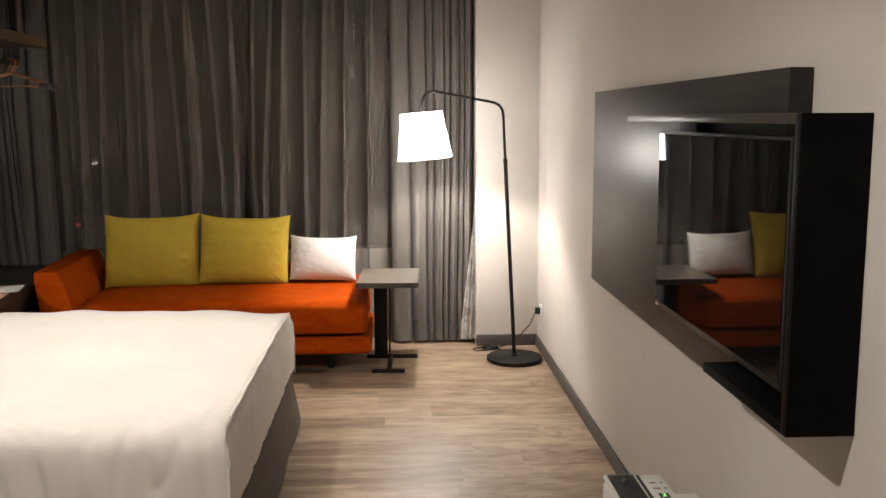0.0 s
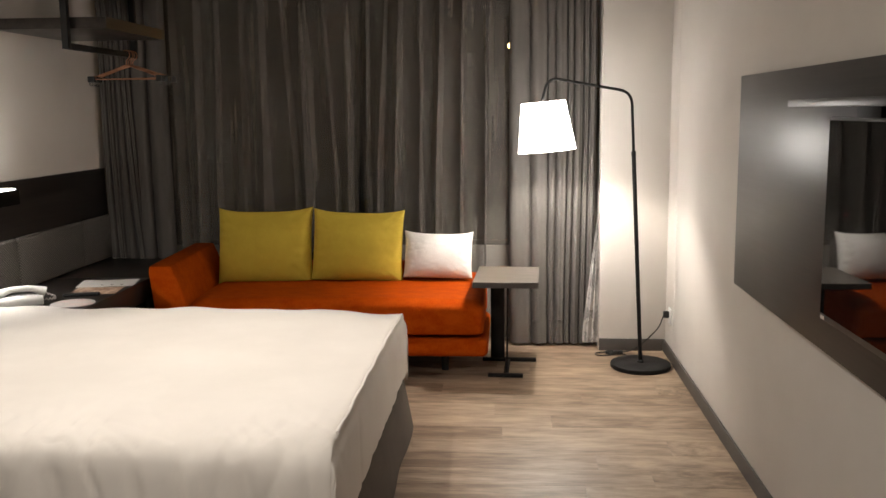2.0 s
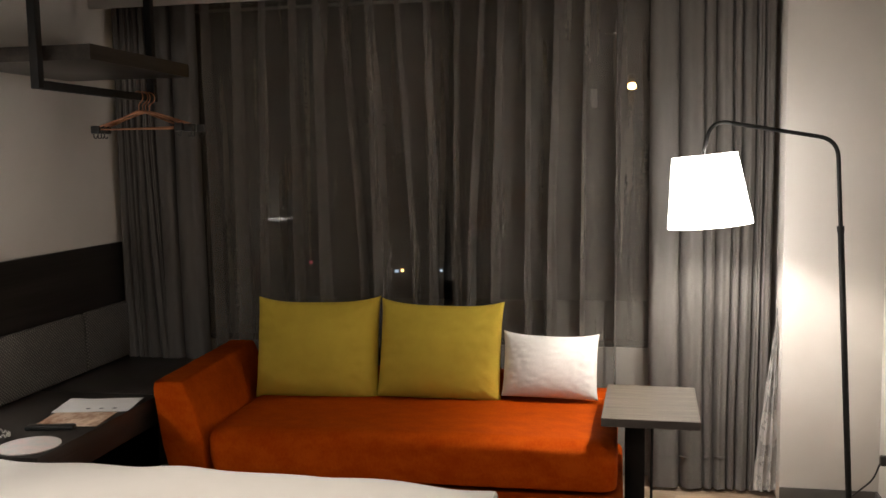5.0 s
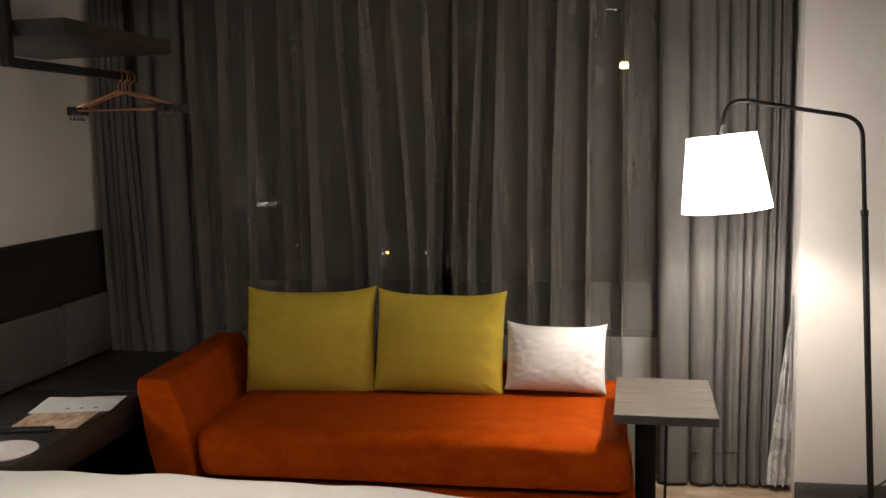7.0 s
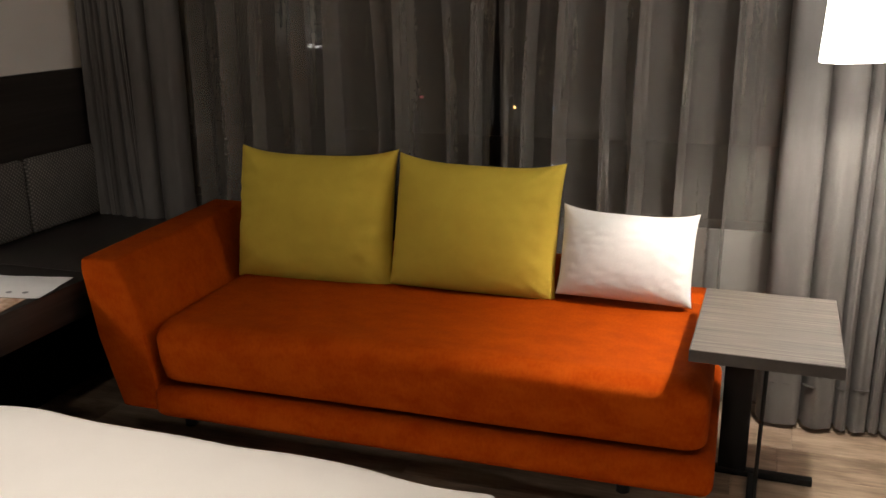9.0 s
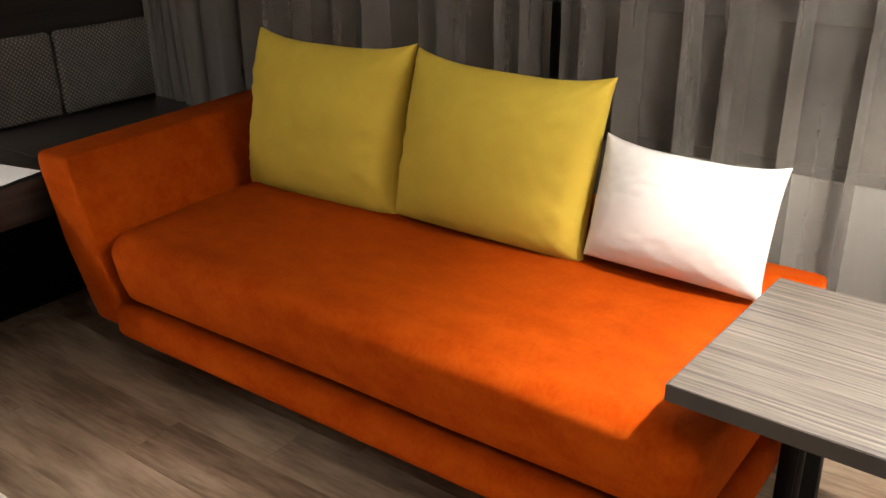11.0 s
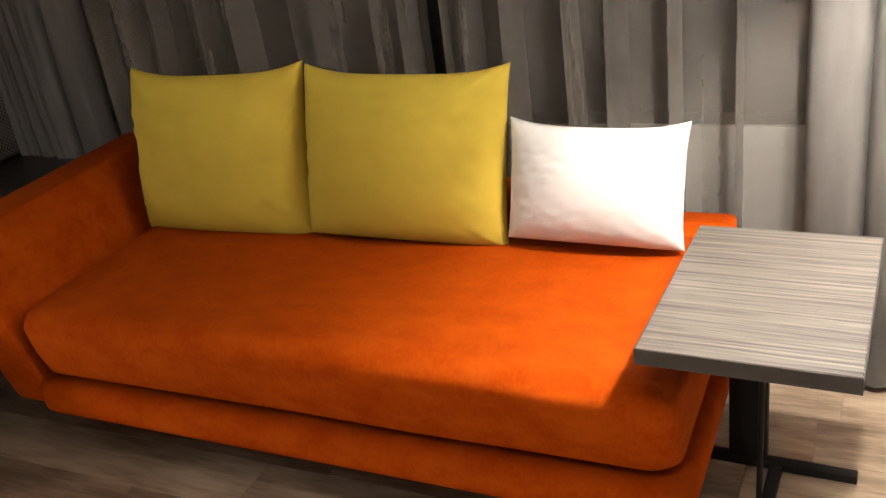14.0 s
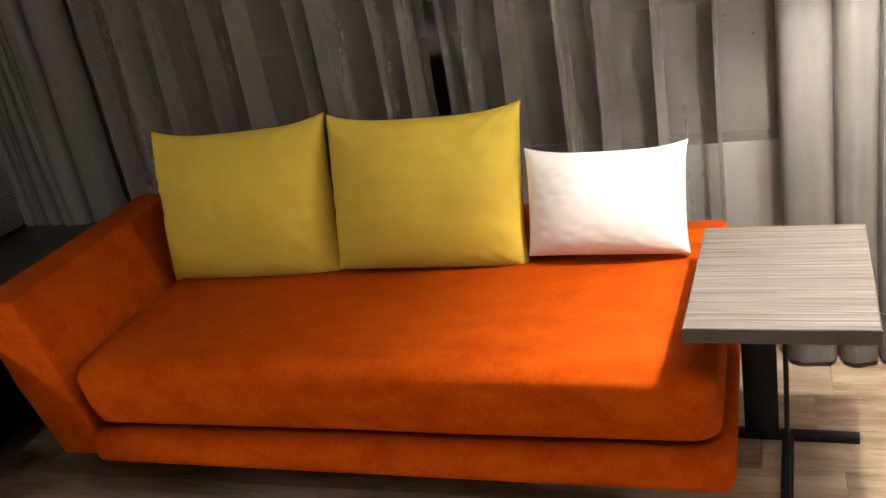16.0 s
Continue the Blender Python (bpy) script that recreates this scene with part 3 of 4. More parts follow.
part("keypad", kp, GREY_PLASTIC, ph, local=True)
dc = thing("round_card", -3.32, -1.405, 0.60, label="round printed coaster card lying on the console", category="card")
part("disc", lathe([(0, 0), (0.112, 0), (0.112, 0.003), (0, 0.003)], (-3.32, -1.405, 0.6005), 40), DISC, dc)
rm = thing("remote_control", -3.37, -1.20, 0.6, 12, label="slim black remote control lying on the console", category="remote control")
part("case", box(-0.095, 0.095, -0.022, 0.022, 0.001, 0.018, 0.006), BLACK_PLASTIC, rm, local=True)
mg = thing("leaflet", -3.36, -1.06, 0.6, 8, label="glossy warm-toned leaflet lying on the console", category="leaflet")
part("sheet", box(-0.12, 0.14, -0.10, 0.10, 0.0006, 0.003, 0.0005, 1), PRINT_WARM, mg, local=True)
pp = thing("paper_sheet", -3.37, -0.86, 0.6, 12, label="white printed paper sheets lying on the console", category="paper")
ps = bmesh.new()
bmesh.ops.create_grid(ps, x_segments=16, y_segments=12, size=0.5)
for v in ps.verts:
    u, w = v.co.x, v.co.y
    v.co = (u * 0.32, w * 0.22, 0.004 + 0.012 * max(0, -u - 0.2) * (0.5 + w) + 0.002 * noise.noise((u * 4, w * 4, 2)) + 0.002)
part("sheet", ps, PAPER, pp, local=True)
for i in range(3):
    part("printed_mark", lathe([(0, 0), (0.010, 0), (0.010, 0.0006), (0, 0.0006)], (-0.02 + 0.055 * i, -0.065, 0.0085), 10), PRINT_GREY, pp, "small grey printed mark", local=True)

# ---- hanging shelf and rail ----
sh = thing("wall_shelf", -3.53, -0.66, 2.05, label="thick dark wood shelf fixed to the wall under the ceiling", category="shelf")
part("edge_band", box(-3.19, -3.188, -1.0755, -0.2395, 2.0445, 2.1055, 0.0005, 1), DARK_WOOD, sh, "dark edge band")
part("board", box(WEST, -3.1903, -1.075, -0.24, 2.045, 2.105, 0.003), DARK_WOOD, sh)
rl = thing("clothes_rail", -3.40, -0.6, 1.95, label="black square steel clothes rail hanging from the ceiling", category="clothes rail")
for y0 in (-1.125, -0.225):
    part("upright", box(-3.418, -3.382, y0, y0 + 0.036, 1.935, TOP, 0.002), BLACK_STEEL, rl)
part("bar", box(-3.418, -3.382, -1.089, -0.225, 1.935, 1.968, 0.002), BLACK_STEEL, rl)


def hanger(y, rz):
    h = thing("clothes_hanger", -3.395, y, 1.962, rz, label="copper wire clothes hanger with black clips on the rail", category="hanger", group="hangers on the rail")
    hook = [(0.028 * math.cos(a), 0, 0.0 - 0.012 + 0.028 * math.sin(a)) for a in [math.pi * (1.05 - 1.45 * k / 10) for k in range(11)]]
    part("hook", tube(hook + [(0.0, 0, -0.05), (0.0, 0, -0.075)], 0.0028, 8), COPPER, h, local=True)
    part("shoulder_wire", tube(bend([(-0.256, 0, -0.156), (-0.21, 0, -0.142), (0, 0, -0.072), (0.21, 0, -0.142), (0.256, 0, -0.156)], 5, 0.03), 0.0045, 8), COPPER, h, local=True)
    part("cross_bar", tube([(-0.246, 0, -0.158), (0.246, 0, -0.158)], 0.0035, 8), COPPER, h, local=True)
    for s in (-1, 1):
        part("clip", box(s * 0.238 - 0.022, s * 0.238 + 0.022, -0.012, 0.012, -0.178, -0.140, 0.005), BLACK_PLASTIC, h, "black plastic clip", local=True)
        part("clip_hook", tube(bend([(s * 0.25, 0, -0.178), (s * 0.25, 0, -0.198), (s * 0.236, 0, -0.200), (s * 0.234, 0, -0.190)], 4, 0.008), 0.0028, 8), BLACK_PLASTIC, h, "small black hook", local=True)



for y, rz in ((-0.252, 14), (-0.285, -9), (-0.315, 5), (-0.35, -15)):
    hanger(y, rz)

# ---- beds ----


def over(d, r):
    """How far out and down a cloth lies that has run d past the start of a rounded shoulder of radius r."""
    if d <= 0:
        return d, 0.0
    if d < r * math.pi / 2:
        return r * math.sin(d / r), r * (1 - math.cos(d / r))
    return r, r + d - r * math.pi / 2


def ridge(x, y, seed, sharp):
    return max(0.0, 1 - abs(noise.noise((x, y, seed))) * sharp)


def duvet(x0, x1, y0, y1, top, drop_e, drop_n, drop_s, seed):
    """A thick cover laid over a mattress: flat on top, rolled down at three sides, creased towards the near side."""
    bm = bmesh.new()
    nx, ny = 190, 200
    re, rn, rs = 0.026, 0.045, 0.085
    ex1, ey0, ey1 = x1 + drop_e, y0 - drop_s, y1 + drop_n
    grid = []
    for i in range(nx + 1):
        col = []
        for j in range(ny + 1):
            s, t = x0 + (ex1 - x0) * i / nx, ey0 + (ey1 - ey0) * j / ny
            fe, de = over(s - (x1 - re), re)
            fn, dn = over(t - (y1 - rn), rn)
            fs, ds = over(y0 + rs - t, rs)
            px = x1 - re + fe
            py = y1 - rn + fn if t > (y0 + y1) / 2 else y0 + rs - fs
            down = max(de, dn, ds) + 0.25 * min(de, max(dn, ds))
            hang_ = min(1.0, down / 0.12)
            near = t - y0
            # soft unevenness of the filling, then long creases that gather at the near side
            lift = 0.010 * noise.noise((s * 2.2, t * 2.0, seed)) + 0.022 * math.exp(-((y1 - t) / 0.22) ** 2) * noise.noise((s * 3.3, 1.7, seed + 43)) - 0.016 * math.exp(-((x1 - s) / 0.35) ** 2 - ((y1 - t) / 0.3) ** 2) + 0.004 * noise.noise((s * 6, t * 5, seed + 3))
            band = math.exp(-((near - 0.02) / 0.24) ** 2)
            skew = s + 0.35 * (t - y0) * noise.noise((s * 2.5, 3, seed + 6))
            lift -= 0.010 * band * ridge(skew * 7.5, t * 2.2, seed + 8, 5.5) ** 1.5
            lift -= 0.009 * band * ridge(skew * 15 + t * 6, t * 7 + 4, seed + 12, 5.0) ** 1.4
            lift += 0.010 * band * noise.noise((s * 4, t * 2, seed + 11))
            side = math.exp(-((x1 - s) / 0.09) ** 2) if s < x1 else 1.0
            lift -= 0.002 * side * ridge(t * 6.0, s * 2, seed + 21, 4.0) ** 1.5
            pz = top - down + lift * (1 - hang_)
            px += (0.006 * noise.noise((t * 5, down * 4, seed + 2)) + 0.012) * min(1, de / 0.1) - 0.006 * min(1, de / 0.1) * ridge(t * 5, down * 3, seed + 30, 4.0) ** 1.5
            py += 0.014 * noise.noise((s * 7, down * 3, seed + 4)) * min(1, (dn + ds) / 0.1)
            py += (0.012 * ridge(skew * 7.5, t * 2.2, seed + 8, 5.5) ** 1.5 - 0.010) * min(1, ds / 0.1)
            px -= 0.010 * math.exp(-((de - 0.035) / 0.018) ** 2) if de > 0 else 0.0
            col.append(bm.verts.new((px, py, pz)))
        grid.append(col)
    for i in range(nx):
        for j in range(ny):
            bm.faces.new((grid[i][j], grid[i + 1][j], grid[i + 1][j + 1], grid[i][j + 1]))
    return bm


def bed(y0, y1, seed):
    yc = (y0 + y1) / 2
    b = thing("bed", -2.6, yc, 0.0, label="wide bed with a plain white duvet and taupe valance", category="bed", group="beds of the room")
    part("mattress", box(-3.78, -1.56, y0 + 0.05, y1 - 0.04, 0.28, 0.56, 0.03, 3), SHEET, b)
    base = bmesh.new()
    line = []
    n = 60
    for k in range(n + 1):
        line.append((-3.7 + 2.135 * k / n, y1 - 0.02))
    for k in range(1, n + 1):
        line.append((-1.565, y1 - 0.02 + (y0 - y1 + 0.04) * k / n))
    for k in range(1, n + 1):
        line.append((-1.565 - 2.135 * k / n, y0 + 0.02))
    rows = []
    for z, flare in ((0.36, 0.0), (0.2, 0.028), (0.012, 0.058)):
        row = []
        for k, (x, y) in enumerate(line):
            f = flare * (1 + 0.10 * math.sin(k * 0.31))
            cx, cy = (1 if x > -1.6 else 0), (1 if y > yc else -1)
            row.append(base.verts.new((x + f * cx, y + f * cy * (1 if abs(y - yc) > 0.7 else 0), z)))
        rows.append(row)
    for a, c in zip(rows, rows[1:]):
        for k in range(len(line) - 1):
            base.faces.new((a[k], c[k], c[k + 1], a[k + 1]))
    part("valance", base, SKIRT, b, "taupe pleated valance", angle=80)
    cov = part("duvet", duvet(-3.755, -1.540, y0, y1, 0.632, 0.30, 0.28, 0.32, seed), SHEET, b, angle=80)
    part("piping", tube([(-1.546 - 0.002 * math.sin(k), y0 + 0.13 + (y1 - y0 - 0.18) * k / 40, 0.625 - 0.018 * math.exp(-((40 - k) / 7) ** 2) + 0.003 * noise.noise((k * 0.4, 0, seed))) for k in range(41)], 0.006, 8), SHEET, b)
    return b


bed(-3.48, -1.60, 1)
bed(-5.75, -3.97, 2)


def cushion(name, w, h, front, back, mat, at, lean, rz, roll, label, seed, ears=0.085, group="", lump=1.0):
    """A filled cushion cover with pointed corners and hollow sides."""
    bm = bmesh.new()
    n = 48
    sides = []
    for s, d in ((-1, front), (1, back)):
        g = []
        for i in range(n + 1):
            row = []
            for j in range(n + 1):
                u, v = 2 * i / n - 1, 2 * j / n - 1
                u, v = math.sin(u * math.pi / 2), math.sin(v * math.pi / 2)
                px = u * w / 2 * (1 - ears * 0.45 * (1 - abs(v) ** 3.2))
                pz = v * h / 2 * (1 - ears * (1.5 if v > 0 else 0.12) * (1 - abs(u) ** 3.4))
                full = max(0, (1 - u * u)) ** 0.5 * max(0, (1 - v * v)) ** 0.5
                py = s * d * full ** 0.75
                rim = max(abs(u), abs(v))
                wr = lump * 0.004 * noise.noise((u * 2.6 + seed, v * 3.5, s * 2)) + 0.006 * noise.noise((u * 9, v * 9, seed)) * rim
                side = max(0.0, abs(u) - 0.55) / 0.45 * (1 - v * v)
                wr += (0.003 + 0.016 * lump) * side * noise.noise((v * 6.5 + seed * 3, u * 0.8, s + seed)) * (1 if abs(u) < 0.985 else 0)
                corner = max(0.0, abs(u) + abs(v) - 1.05) / 0.95
                wr -= lump * 0.020 * corner * max(0.0, 1 - abs(noise.noise(((abs(u) - abs(v)) * 7, seed + u, v))) * 4.5)
                py += wr * (full + 0.25 * side)
                row.append((px, py, pz))
            g.append(row)
        sides.append(g)
    vs = {}

    def vert(s, i, j):
        key = (0 if i in (0, n) or j in (0, n) else s, i, j)
        if key not in vs:
            vs[key] = bm.verts.new(sides[s][i][j])
        return vs[key]
    for s in (0, 1):
        for i in range(n):
            for j in range(n):
                q = [vert(s, i, j), vert(s, i + 1, j), vert(s, i + 1, j + 1), vert(s, i, j + 1)]
                bm.faces.new(q if s == 0 else q[::-1])
    me = bpy.data.meshes.new(name)
    bm.to_mesh(me)
    bm.free()
    smooth(me, 70)
    me.materials.append(mat)
    ob = new(name, me)
    ob.matrix_world = pose(*at, 0, 0, rz) @ pose(0, 0, 0, lean, 0, 0) @ pose(0, 0, 0, 0, roll, 0)
    return tagged(ob, label, "cushion", group)


cushion("bed_pillow", 0.70, 0.45, 0.10, 0.07, SHEET, (-3.56, -2.32, 0.78), -14, 90, 0, "plump white bed pillow standing against the headboard", 4)

# ---- sofa ----


def soft_block(x0, x1, y0, y1, z0, z1, top, foot, corner):
    """An upholstered block: rounded in plan by corner, rolled at the top edge by top and at the foot by foot."""
    bm = bmesh.new()
    h, yc = (y1 - y0) / 2, (y0 + y1) / 2
    plan = []
    for cx, cy, a0 in ((x1 - corner, y1 - corner, 0), (x0 + corner, y1 - corner, 90), (x0 + corner, y0 + corner, 180), (x1 - corner, y0 + corner, 270)):
        plan += [(cx + corner * math.cos(radians(a0 + 11.25 * k)), cy + corner * math.sin(radians(a0 + 11.25 * k))) for k in range(9)]
    full = []
    for (ax, ay), (bx, by) in zip(plan, plan[1:] + plan[:1]):
        n = max(1, round(math.hypot(bx - ax, by - ay) / 0.05))
        full += [(ax + (bx - ax) * k / n, ay + (by - ay) * k / n) for k in range(n)]
    rings = [(h * 0.97, z0), (h * 0.5, z0), (foot, z0)] + [(foot * (1 - math.sin(a)), z0 + foot * (1 - math.cos(a))) for a in (0.4, 0.8, 1.2, 1.57)]
    rings += [(-0.003, z0 + (z1 - z0) * 0.35), (0.0, z1 - top)]
    rings += [(top * (1 - math.cos(a)), z1 - top * (1 - math.sin(a))) for a in (0.2, 0.4, 0.6, 0.8, 1.0, 1.2, 1.4, 1.57)]
    rings += [(h * f, z1) for f in (0.28, 0.42, 0.58, 0.74, 0.88, 1.0)]
    loops = []
    for inset, z in rings:
        f = inset / h
        loops.append([bm.verts.new((x * (1 - f) + min(x1 - h, max(x0 + h, x)) * f, y * (1 - f) + yc * f, z)) for x, y in full])
    for a, b in zip(loops, loops[1:]):
        for k in range(len(full)):
            m = (k + 1) % len(full)
            bm.faces.new((a[k], a[m], b[m], b[k]))
    bm.faces.new(loops[0][::-1])
    bmesh.ops.remove_doubles(bm, verts=loops[-1], dist=0.0005)
    return bm


sofa = thing("sofa", -2.15, -0.35, 0.0, label="orange velvet daybed sofa with one flared arm", category="sofa")
ARM = [(-3.115, 0.142), (-2.95, 0.142), (-2.945, 0.45), (-2.99, 0.60), (-3.03, 0.694), (-3.16, 0.694), (-3.168, 0.655), (-3.15, 0.40)]
arm = bmesh.new()
# the front folds along a line from the outer shoulder to the seat; below it the front falls back towards the floor
fv = [arm.verts.new((x, -0.768 + (0.075 if z < 0.2 else 0.03 if z < 0.42 else 0.0), z)) for x, z in ARM]
rv = [arm.verts.new((x, 0.05, z + (0.022 if z > 0.5 else 0.0))) for x, z in ARM]
arm.faces.new([fv[k] for k in (2, 3, 4, 5, 6)])
arm.faces.new([fv[k] for k in (0, 1, 2, 7)])
arm.faces.new([fv[k] for k in (2, 6, 7)])
arm.faces.new(rv[::-1])
for k in range(8):
    arm.faces.new((fv[(k + 1) % 8], fv[k], rv[k], rv[(k + 1) % 8]))
bmesh.ops.recalc_face_normals(arm, faces=arm.faces[:])
bmesh.ops.bevel(arm, geom=arm.edges[:], offset=0.013, segments=3, profile=0.5, affect="EDGES")
part("arm", arm, ORANGE, sofa)
part("base", box(-2.96, -1.150, -0.742, 0.05, 0.142, 0.254, 0.036, 6), ORANGE, sofa)
seat = soft_block(-2.945, -1.176, -0.750, -0.02, 0.268, 0.484, 0.066, 0.016, 0.065)
for v in seat.verts:
    x, y, z = v.co
    if z > 0.40:
        v.co.z += 0.010 * math.sin(math.pi * (x + 2.945) / 1.775) + 0.014 * (y + 0.757) / 0.74 + 0.004 * noise.noise((x * 4, y * 4, 3))
    if y < -0.6:
        v.co.y += 0.040 * max(0, (0.42 - z) / 0.15) - 0.005 * noise.noise((x * 3, z * 5, 1))
part("seat_cushion", seat, ORANGE, sofa, angle=60)
part("backrest", box(-2.96, -1.60, -0.035, 0.055, 0.27, 0.60, 0.02, 4), ORANGE, sofa)
part("back_ledge", box(-1.60, -1.172, -0.03, 0.055, 0.27, 0.518, 0.018, 4), ORANGE, sofa)
for x in (-2.98, -1.42):
    for y in (-0.50, -0.06):
        part("leg", lathe([(0.022, 0), (0.028, 0.145), (0, 0.145)], (x, y, 0.0), 16), BLACK_PLASTIC, sofa, "short black leg")
cushion("throw_pillow", 0.635, 0.50, 0.118, 0.04, MUSTARD, (-2.622, -0.125, 0.725), -12, -1, -1, "large square mustard yellow cushion on the sofa", 1, group="mustard cushions on the sofa")
cushion("throw_pillow", 0.60, 0.475, 0.122, 0.04, MUSTARD, (-2.008, -0.125, 0.727), -14, 2, 1.5, "large square mustard yellow cushion on the sofa", 2, group="mustard cushions on the sofa")
cushion("lumbar_pillow", 0.45, 0.31, 0.085, 0.05, WHITE_CLOTH, (-1.483, -0.135, 0.665), -16, 1, 1.5, "small rectangular white cushion on the sofa", 3, 0.095, lump=0.15)

# ---- side table ----
tb = thing("side_table", -1.037, -0.497, 0.0, -2.2, label="small side table with zebra wood top and black steel foot", category="side table")
part("tabletop", box(-0.19, 0.19, -0.275, 0.275, 0.5665, 0.60, 0.0015, 1), TABLE_WOOD, tb, "grey streaked wood laminate", local=True)
edge = box(-0.1915, 0.1915, -0.2765, -0.2755, 0.566, 0.5985, 0.0, 1)
box(-0.1915, 0.1915, 0.2755, 0.2765, 0.566, 0.5985, 0, bm=edge)
box(-0.1915, -0.1905, -0.2755, 0.2755, 0.566, 0.5985, 0, bm=edge)
box(0.1905, 0.1915, -0.2755, 0.2755, 0.566, 0.5985, 0, bm=edge)
part("edge_band", edge, SKIRTING, tb, "dark edge band", local=True)
part("column", box(-0.113, -0.025, 0.195, 0.225, 0.022, 0.566, 0.003), BLACK_STEEL, tb, local=True)
part("rear_foot", box(-0.165, 0.175, 0.195, 0.225, 0.0, 0.022, 0.003), BLACK_STEEL, tb, local=True)
part("front_foot", box(-0.110, 0.100, -0.165, -0.135, 0.0, 0.022, 0.003), BLACK_STEEL, tb, local=True)
part("base_bar", box(-0.018, 0.012, -0.135, 0.195, 0.0, 0.018, 0.003), BLACK_STEEL, tb, local=True)
part("rod", tube([(0.002, -0.10, 0.018), (0.008, -0.10, 0.566)], 0.006, 10), BLACK_STEEL, tb, "thin black steel rod", local=True)

# ---- floor lamp ----
fl = thing("floor_lamp", -0.213, -0.405, 0.0, label="black arc floor lamp with a white fabric shade, lit", category="floor lamp")
part("base", lathe([(0, 0), (0.178, 0), (0.184, 0.006), (0.184, 0.026), (0.178, 0.031), (0, 0.032)], (-0.213, -0.405, 0.0), 56), BLACK_STEEL, fl)
part("base_nut", lathe([(0.02, 0.03), (0.02, 0.042), (0.013, 0.048), (0, 0.048)], (-0.213, -0.405, 0.0), 20), BLACK_STEEL, fl)
part("lower_pole", tube([(-0.213, -0.405, 0.032), (-0.283, -0.42, 1.32)], 0.0125, 14), BLACK_STEEL, fl)
part("collar", tube([(-0.2825, -0.42, 1.31), (-0.284, -0.42, 1.335)], 0.0145, 14), BLACK_STEEL, fl)
part("arm", tube(bend([(-0.283, -0.42, 1.32), (-0.302, -0.42, 1.685), (-0.80, -0.452, 1.775), (-0.832, -0.455, 1.625)], 9, 0.075), 0.0085, 12), BLACK_STEEL, fl)
tilt = pose(0, 0, 0, 0, -5, 0)
part("shade", lathe([(0.172, -0.145), (0.131, 0.145), (0.1285, 0.145), (0.1695, -0.145), (0.172, -0.145)], (-0.812, -0.455, 1.487), 56, tilt), SHADE, fl, "glowing white fabric shade")
part("bulb", lathe([(0, -0.02), (0.018, -0.01), (0.022, 0.01), (0.014, 0.04), (0, 0.045)], (-0.818, -0.455, 1.572), 20), SHADE, fl, "lit bulb")
# unseen ring, added only to hold back the bulb's light upwards
part("uplight_stop", lathe([(0.062, 0.136), (0.1285, 0.136), (0.1285, 0.141), (0.062, 0.141), (0.062, 0.136)], (-0.812, -0.455, 1.487), 40, tilt), WHITE_PLASTIC, fl, "unseen white ring added to limit the light out of the shade top")
part("socket", tube([(-0.822, -0.455, 1.575), (-0.832, -0.455, 1.63)], 0.016, 14), BLACK_STEEL, fl)
ot = thing("wall_socket", 0.0, -0.188, 0.277, label="white wall socket with a black plug", category="socket")
part("plate", box(-0.008, 0.003, -0.228, -0.148, 0.225, 0.325, 0.003), WHITE_PLASTIC, ot)
plg = thing("power_cord", -0.02, -0.19, 0.28, label="black lamp cord plugged into the wall socket", category="cord")
part("plug", box(-0.045, -0.008, -0.205, -0.175, 0.265, 0.31, 0.006), BLACK_PLASTIC, plg)
cord = bend([(-0.045, -0.19, 0.272), (-0.07, -0.19, 0.20), (-0.15, -0.12, 0.085), (-0.22, -0.08, 0.02), (-0.30, -0.09, 0.008), (-0.40, -0.07, 0.006), (-0.47, -0.10, 0.006),
             (-0.455, -0.17, 0.006), (-0.36, -0.15, 0.006), (-0.30, -0.11, 0.012), (-0.24, -0.2, 0.006), (-0.22, -0.225, 0.006)], 6, 0.05)
part("cable", tube(cord, 0.004, 8), BLACK_PLASTIC, plg)
part("cable_coil", tube([(-0.355 + (0.038 + 0.004 * math.sin(k * 0.37)) * math.cos(k * 0.42), -0.115 + 0.030 * math.sin(k * 0.42), 0.006 + 0.0004 * k) for k in range(46)], 0.004, 8), BLACK_PLASTIC, plg)
part("inline_switch", box(-0.345, -0.285, -0.13, -0.095, 0.003, 0.028, 0.008), BLACK_PLASTIC, plg)

# ---- television wall ----
tv = thing("tv_panel", -0.03, -3.1, 0.83, label="dark wood wall panel with a boxed frame for the television", category="wall panel")
part("back_panel", box(-0.06, -0.0005, -4.12, -2.01, 0.835, 1.715, 0.002), DARK_WOOD, tv)
part("top_shelf", box(-0.155, -0.0605, -4.376, -2.99, 1.583, 1.606, 0.002), DARK_WOOD, tv)
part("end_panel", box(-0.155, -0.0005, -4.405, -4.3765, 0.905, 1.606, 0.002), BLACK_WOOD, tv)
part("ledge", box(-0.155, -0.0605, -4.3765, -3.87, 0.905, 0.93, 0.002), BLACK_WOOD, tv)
part("bracket", box(-0.100, -0.0605, -3.58, -3.42, 1.545, 1.583, 0.002), BLACK_STEEL, tv)
tl = thing("television", -0.10, -3.78, 0.97, label="flat black television, switched off, mounted in the frame", category="television")
part("cabinet", box(-0.112, -0.075, -4.27, -3.25, 0.965, 1.553, 0.004), BLACK_PLASTIC, tl)
part("screen", box(-0.1145, -0.1122, -4.262, -3.258, 0.985, 1.545, 0.0005, 1), SCREEN, tl, "glossy black glass")
part("badge", box(-0.114, -0.1125, -3.29, -3.262, 0.968, 0.978, 0.0005, 1), WHITE_PLASTIC, tl, "small pale mark")
part("mount", box(-0.075, -0.0605, -3.95, -3.60, 1.1, 1.45, 0.003), BLACK_STEEL, tl)

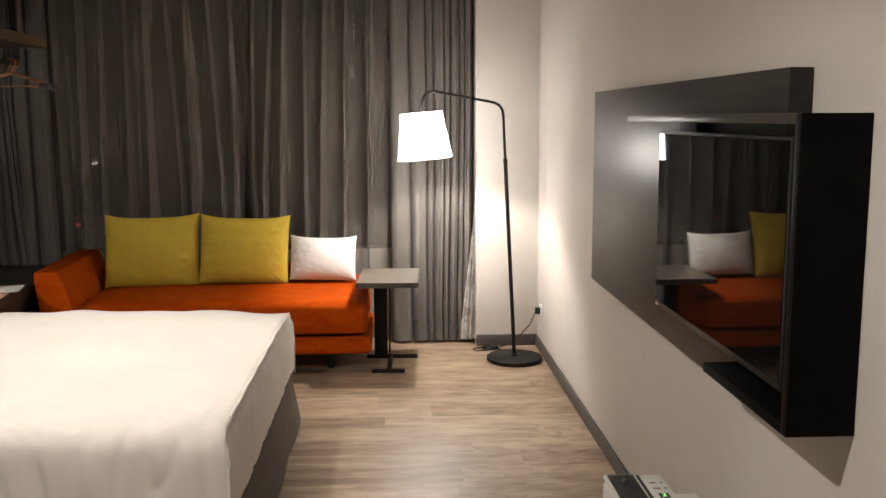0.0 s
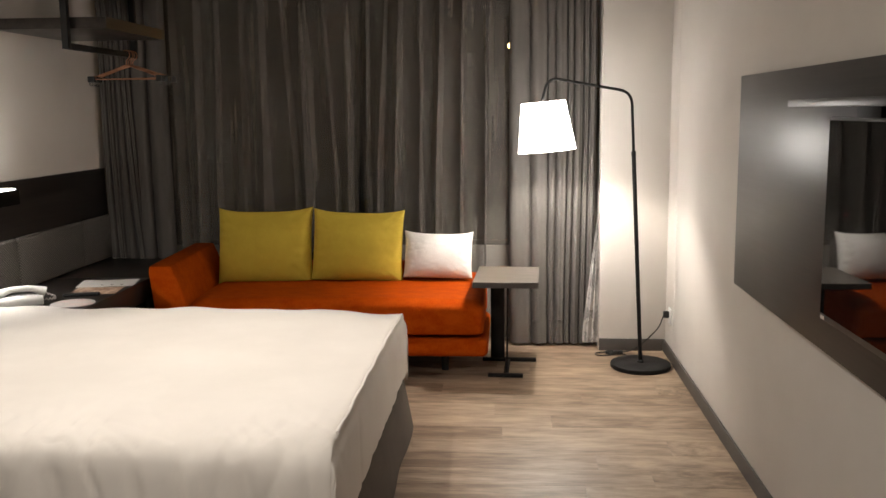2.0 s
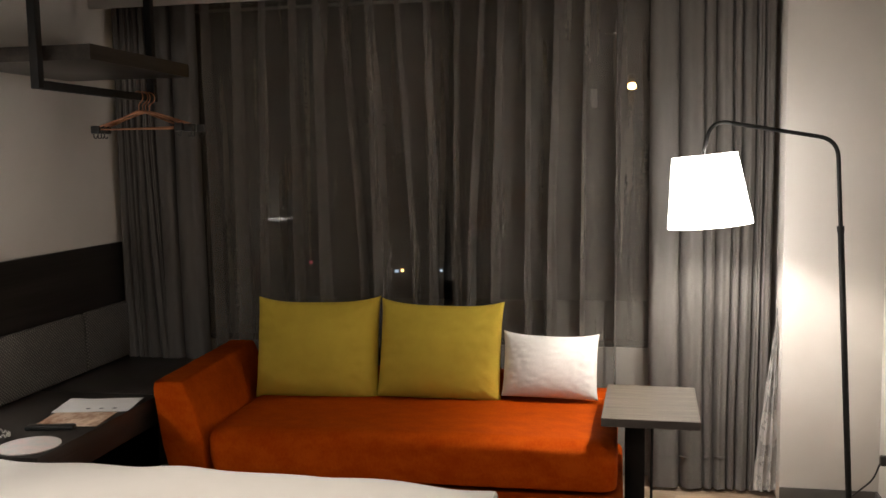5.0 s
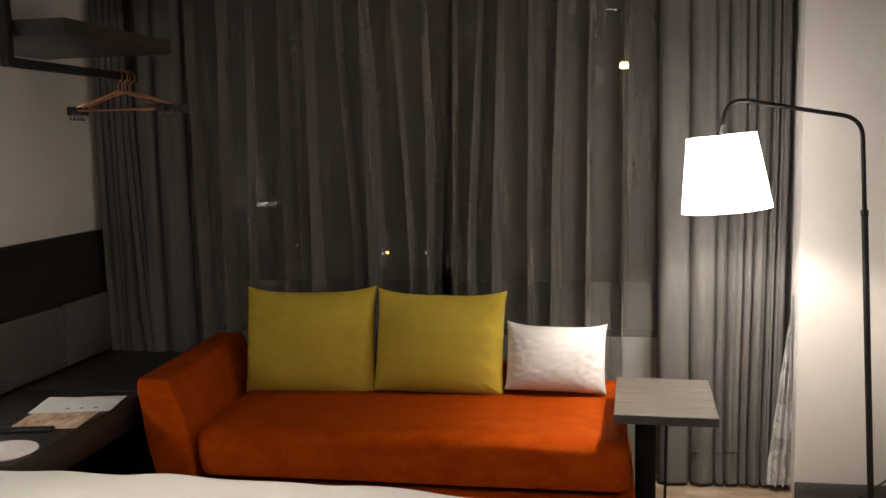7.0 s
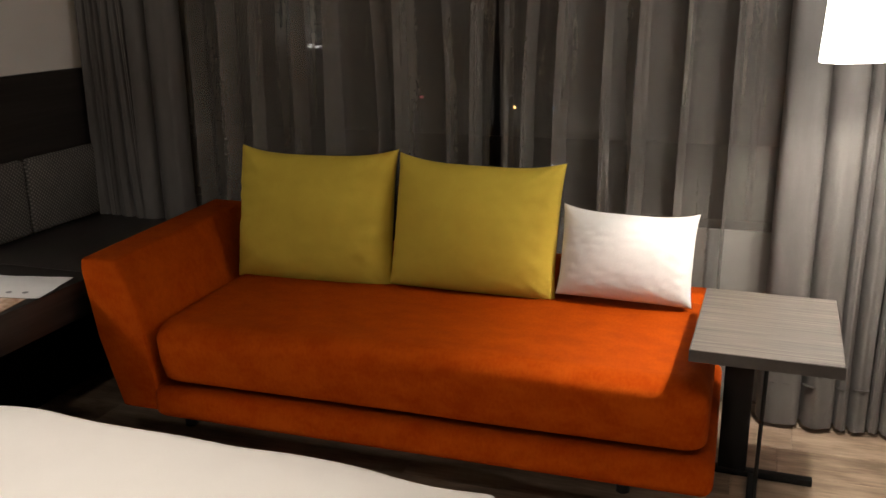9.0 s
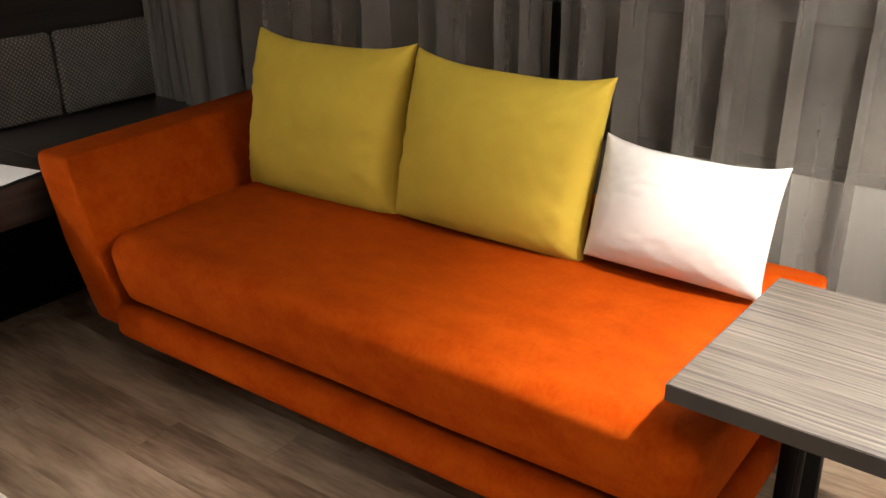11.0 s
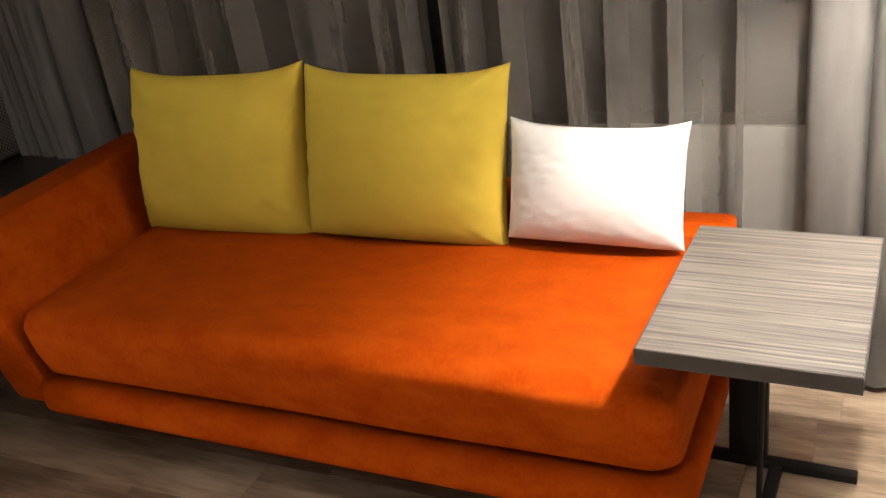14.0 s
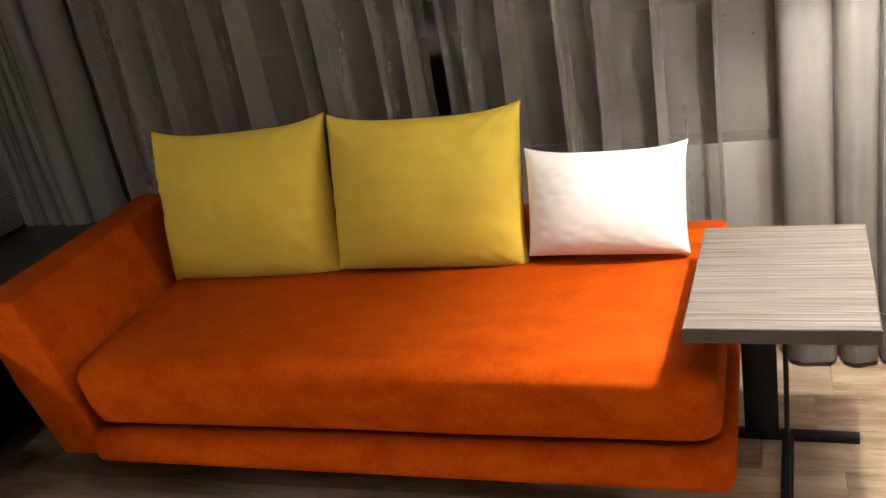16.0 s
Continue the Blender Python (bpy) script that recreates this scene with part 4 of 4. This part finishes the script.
# ---- air purifier ----
ap = thing("air_purifier", -0.28, -3.8, 0.0, label="white air purifier with a black grille and small display", category="air purifier")
part("body", box(-0.385, -0.20, -4.05, -3.68, 0.0, 0.525, 0.022, 4), WHITE_PLASTIC, ap)
part("rear_housing", box(-0.20, -0.03, -4.0, -3.52, 0.0, 0.40, 0.02, 4), WHITE_PLASTIC, ap)
part("rear_lid", box(-0.185, -0.045, -3.98, -3.54, 0.40, 0.406, 0.003), WHITE_PLASTIC, ap)
rim = box(-0.382, -0.286, -4.045, -3.685, 0.522, 0.536, 0.004)
part("rim", rim, WHITE_PLASTIC, ap, "pale rim round the air outlet")
part("grille", box(-0.374, -0.294, -4.035, -3.693, 0.5345, 0.5375, 0.001, 1), BLACK_PLASTIC, ap, "black air outlet")
part("fin", prism([(-0.341, 0.5375), (-0.321, 0.5375), (-0.328, 0.549)], -3.755, -3.73, 0.001, 1), SKIRTING, ap, "dark grey fin")
part("seam", box(-0.286, -0.274, -4.045, -3.685, 0.522, 0.531, 0.001, 1), BLACK_PLASTIC, ap, "black groove")
part("control_panel", box(-0.274, -0.208, -4.04, -3.69, 0.522, 0.535, 0.004), WHITE_PLASTIC, ap)
part("display", box(-0.257, -0.229, -3.862, -3.832, 0.535, 0.5365, 0.0005, 1), BLACK_PLASTIC, ap, "small black display window")
digit = bpy.data.curves.new("digit", "FONT")
digit.body, digit.size, digit.align_x, digit.align_y = "2", 0.026, "CENTER", "CENTER"
digit.materials.append(GREEN_GLOW)
dg = new("digit", digit)
dg.parent = ap
dg.matrix_basis = PLACE[ap.name].inverted() @ pose(-0.243, -3.847, 0.5369, 0, 0, 0)
dg["label"] = "green lit figure two"
for xx, yy, ww in ((-0.252, -3.755, 0.018), (-0.226, -3.755, 0.008), (-0.250, -3.795, 0.022), (-0.224, -3.795, 0.008), (-0.256, -3.895, 0.014), (-0.230, -3.895, 0.014), (-0.243, -3.925, 0.03)):
    part("button_mark", box(xx - ww / 2, xx + ww / 2, yy - 0.005, yy + 0.005, 0.535, 0.5358, 0.0003, 1), PRINT_GREY, ap)

# ---- floor planks ----
PW, PL = 0.182, 1.22
pm = bpy.data.meshes.new("plank")
pbm = box(-PL / 2 + 0.0003, PL / 2 - 0.0003, -PW / 2 + 0.0003, PW / 2 - 0.0003, -0.004, 0.0, 0.0007, 1)
pbm.to_mesh(pm)
pbm.free()
pm.materials.append(PLANK)
floor = bpy.data.objects["floor"]
rnd = random.Random(5)
y = 0.30 - PW / 2
while y > SOUTH - PW / 2:
    x = WEST - rnd.uniform(0.0, 1.0)
    while x < 0.05:
        lo, hi = max(x, WEST - 0.03), min(x + PL, 0.05)
        if hi - lo > 0.03:
            ob = new("plank", pm)
            ob.parent = floor
            ob.location = ((lo + hi) / 2, y, 0.0)
            ob.scale = ((hi - lo) / PL, 1, 1)
        x += PL
    y -= PW
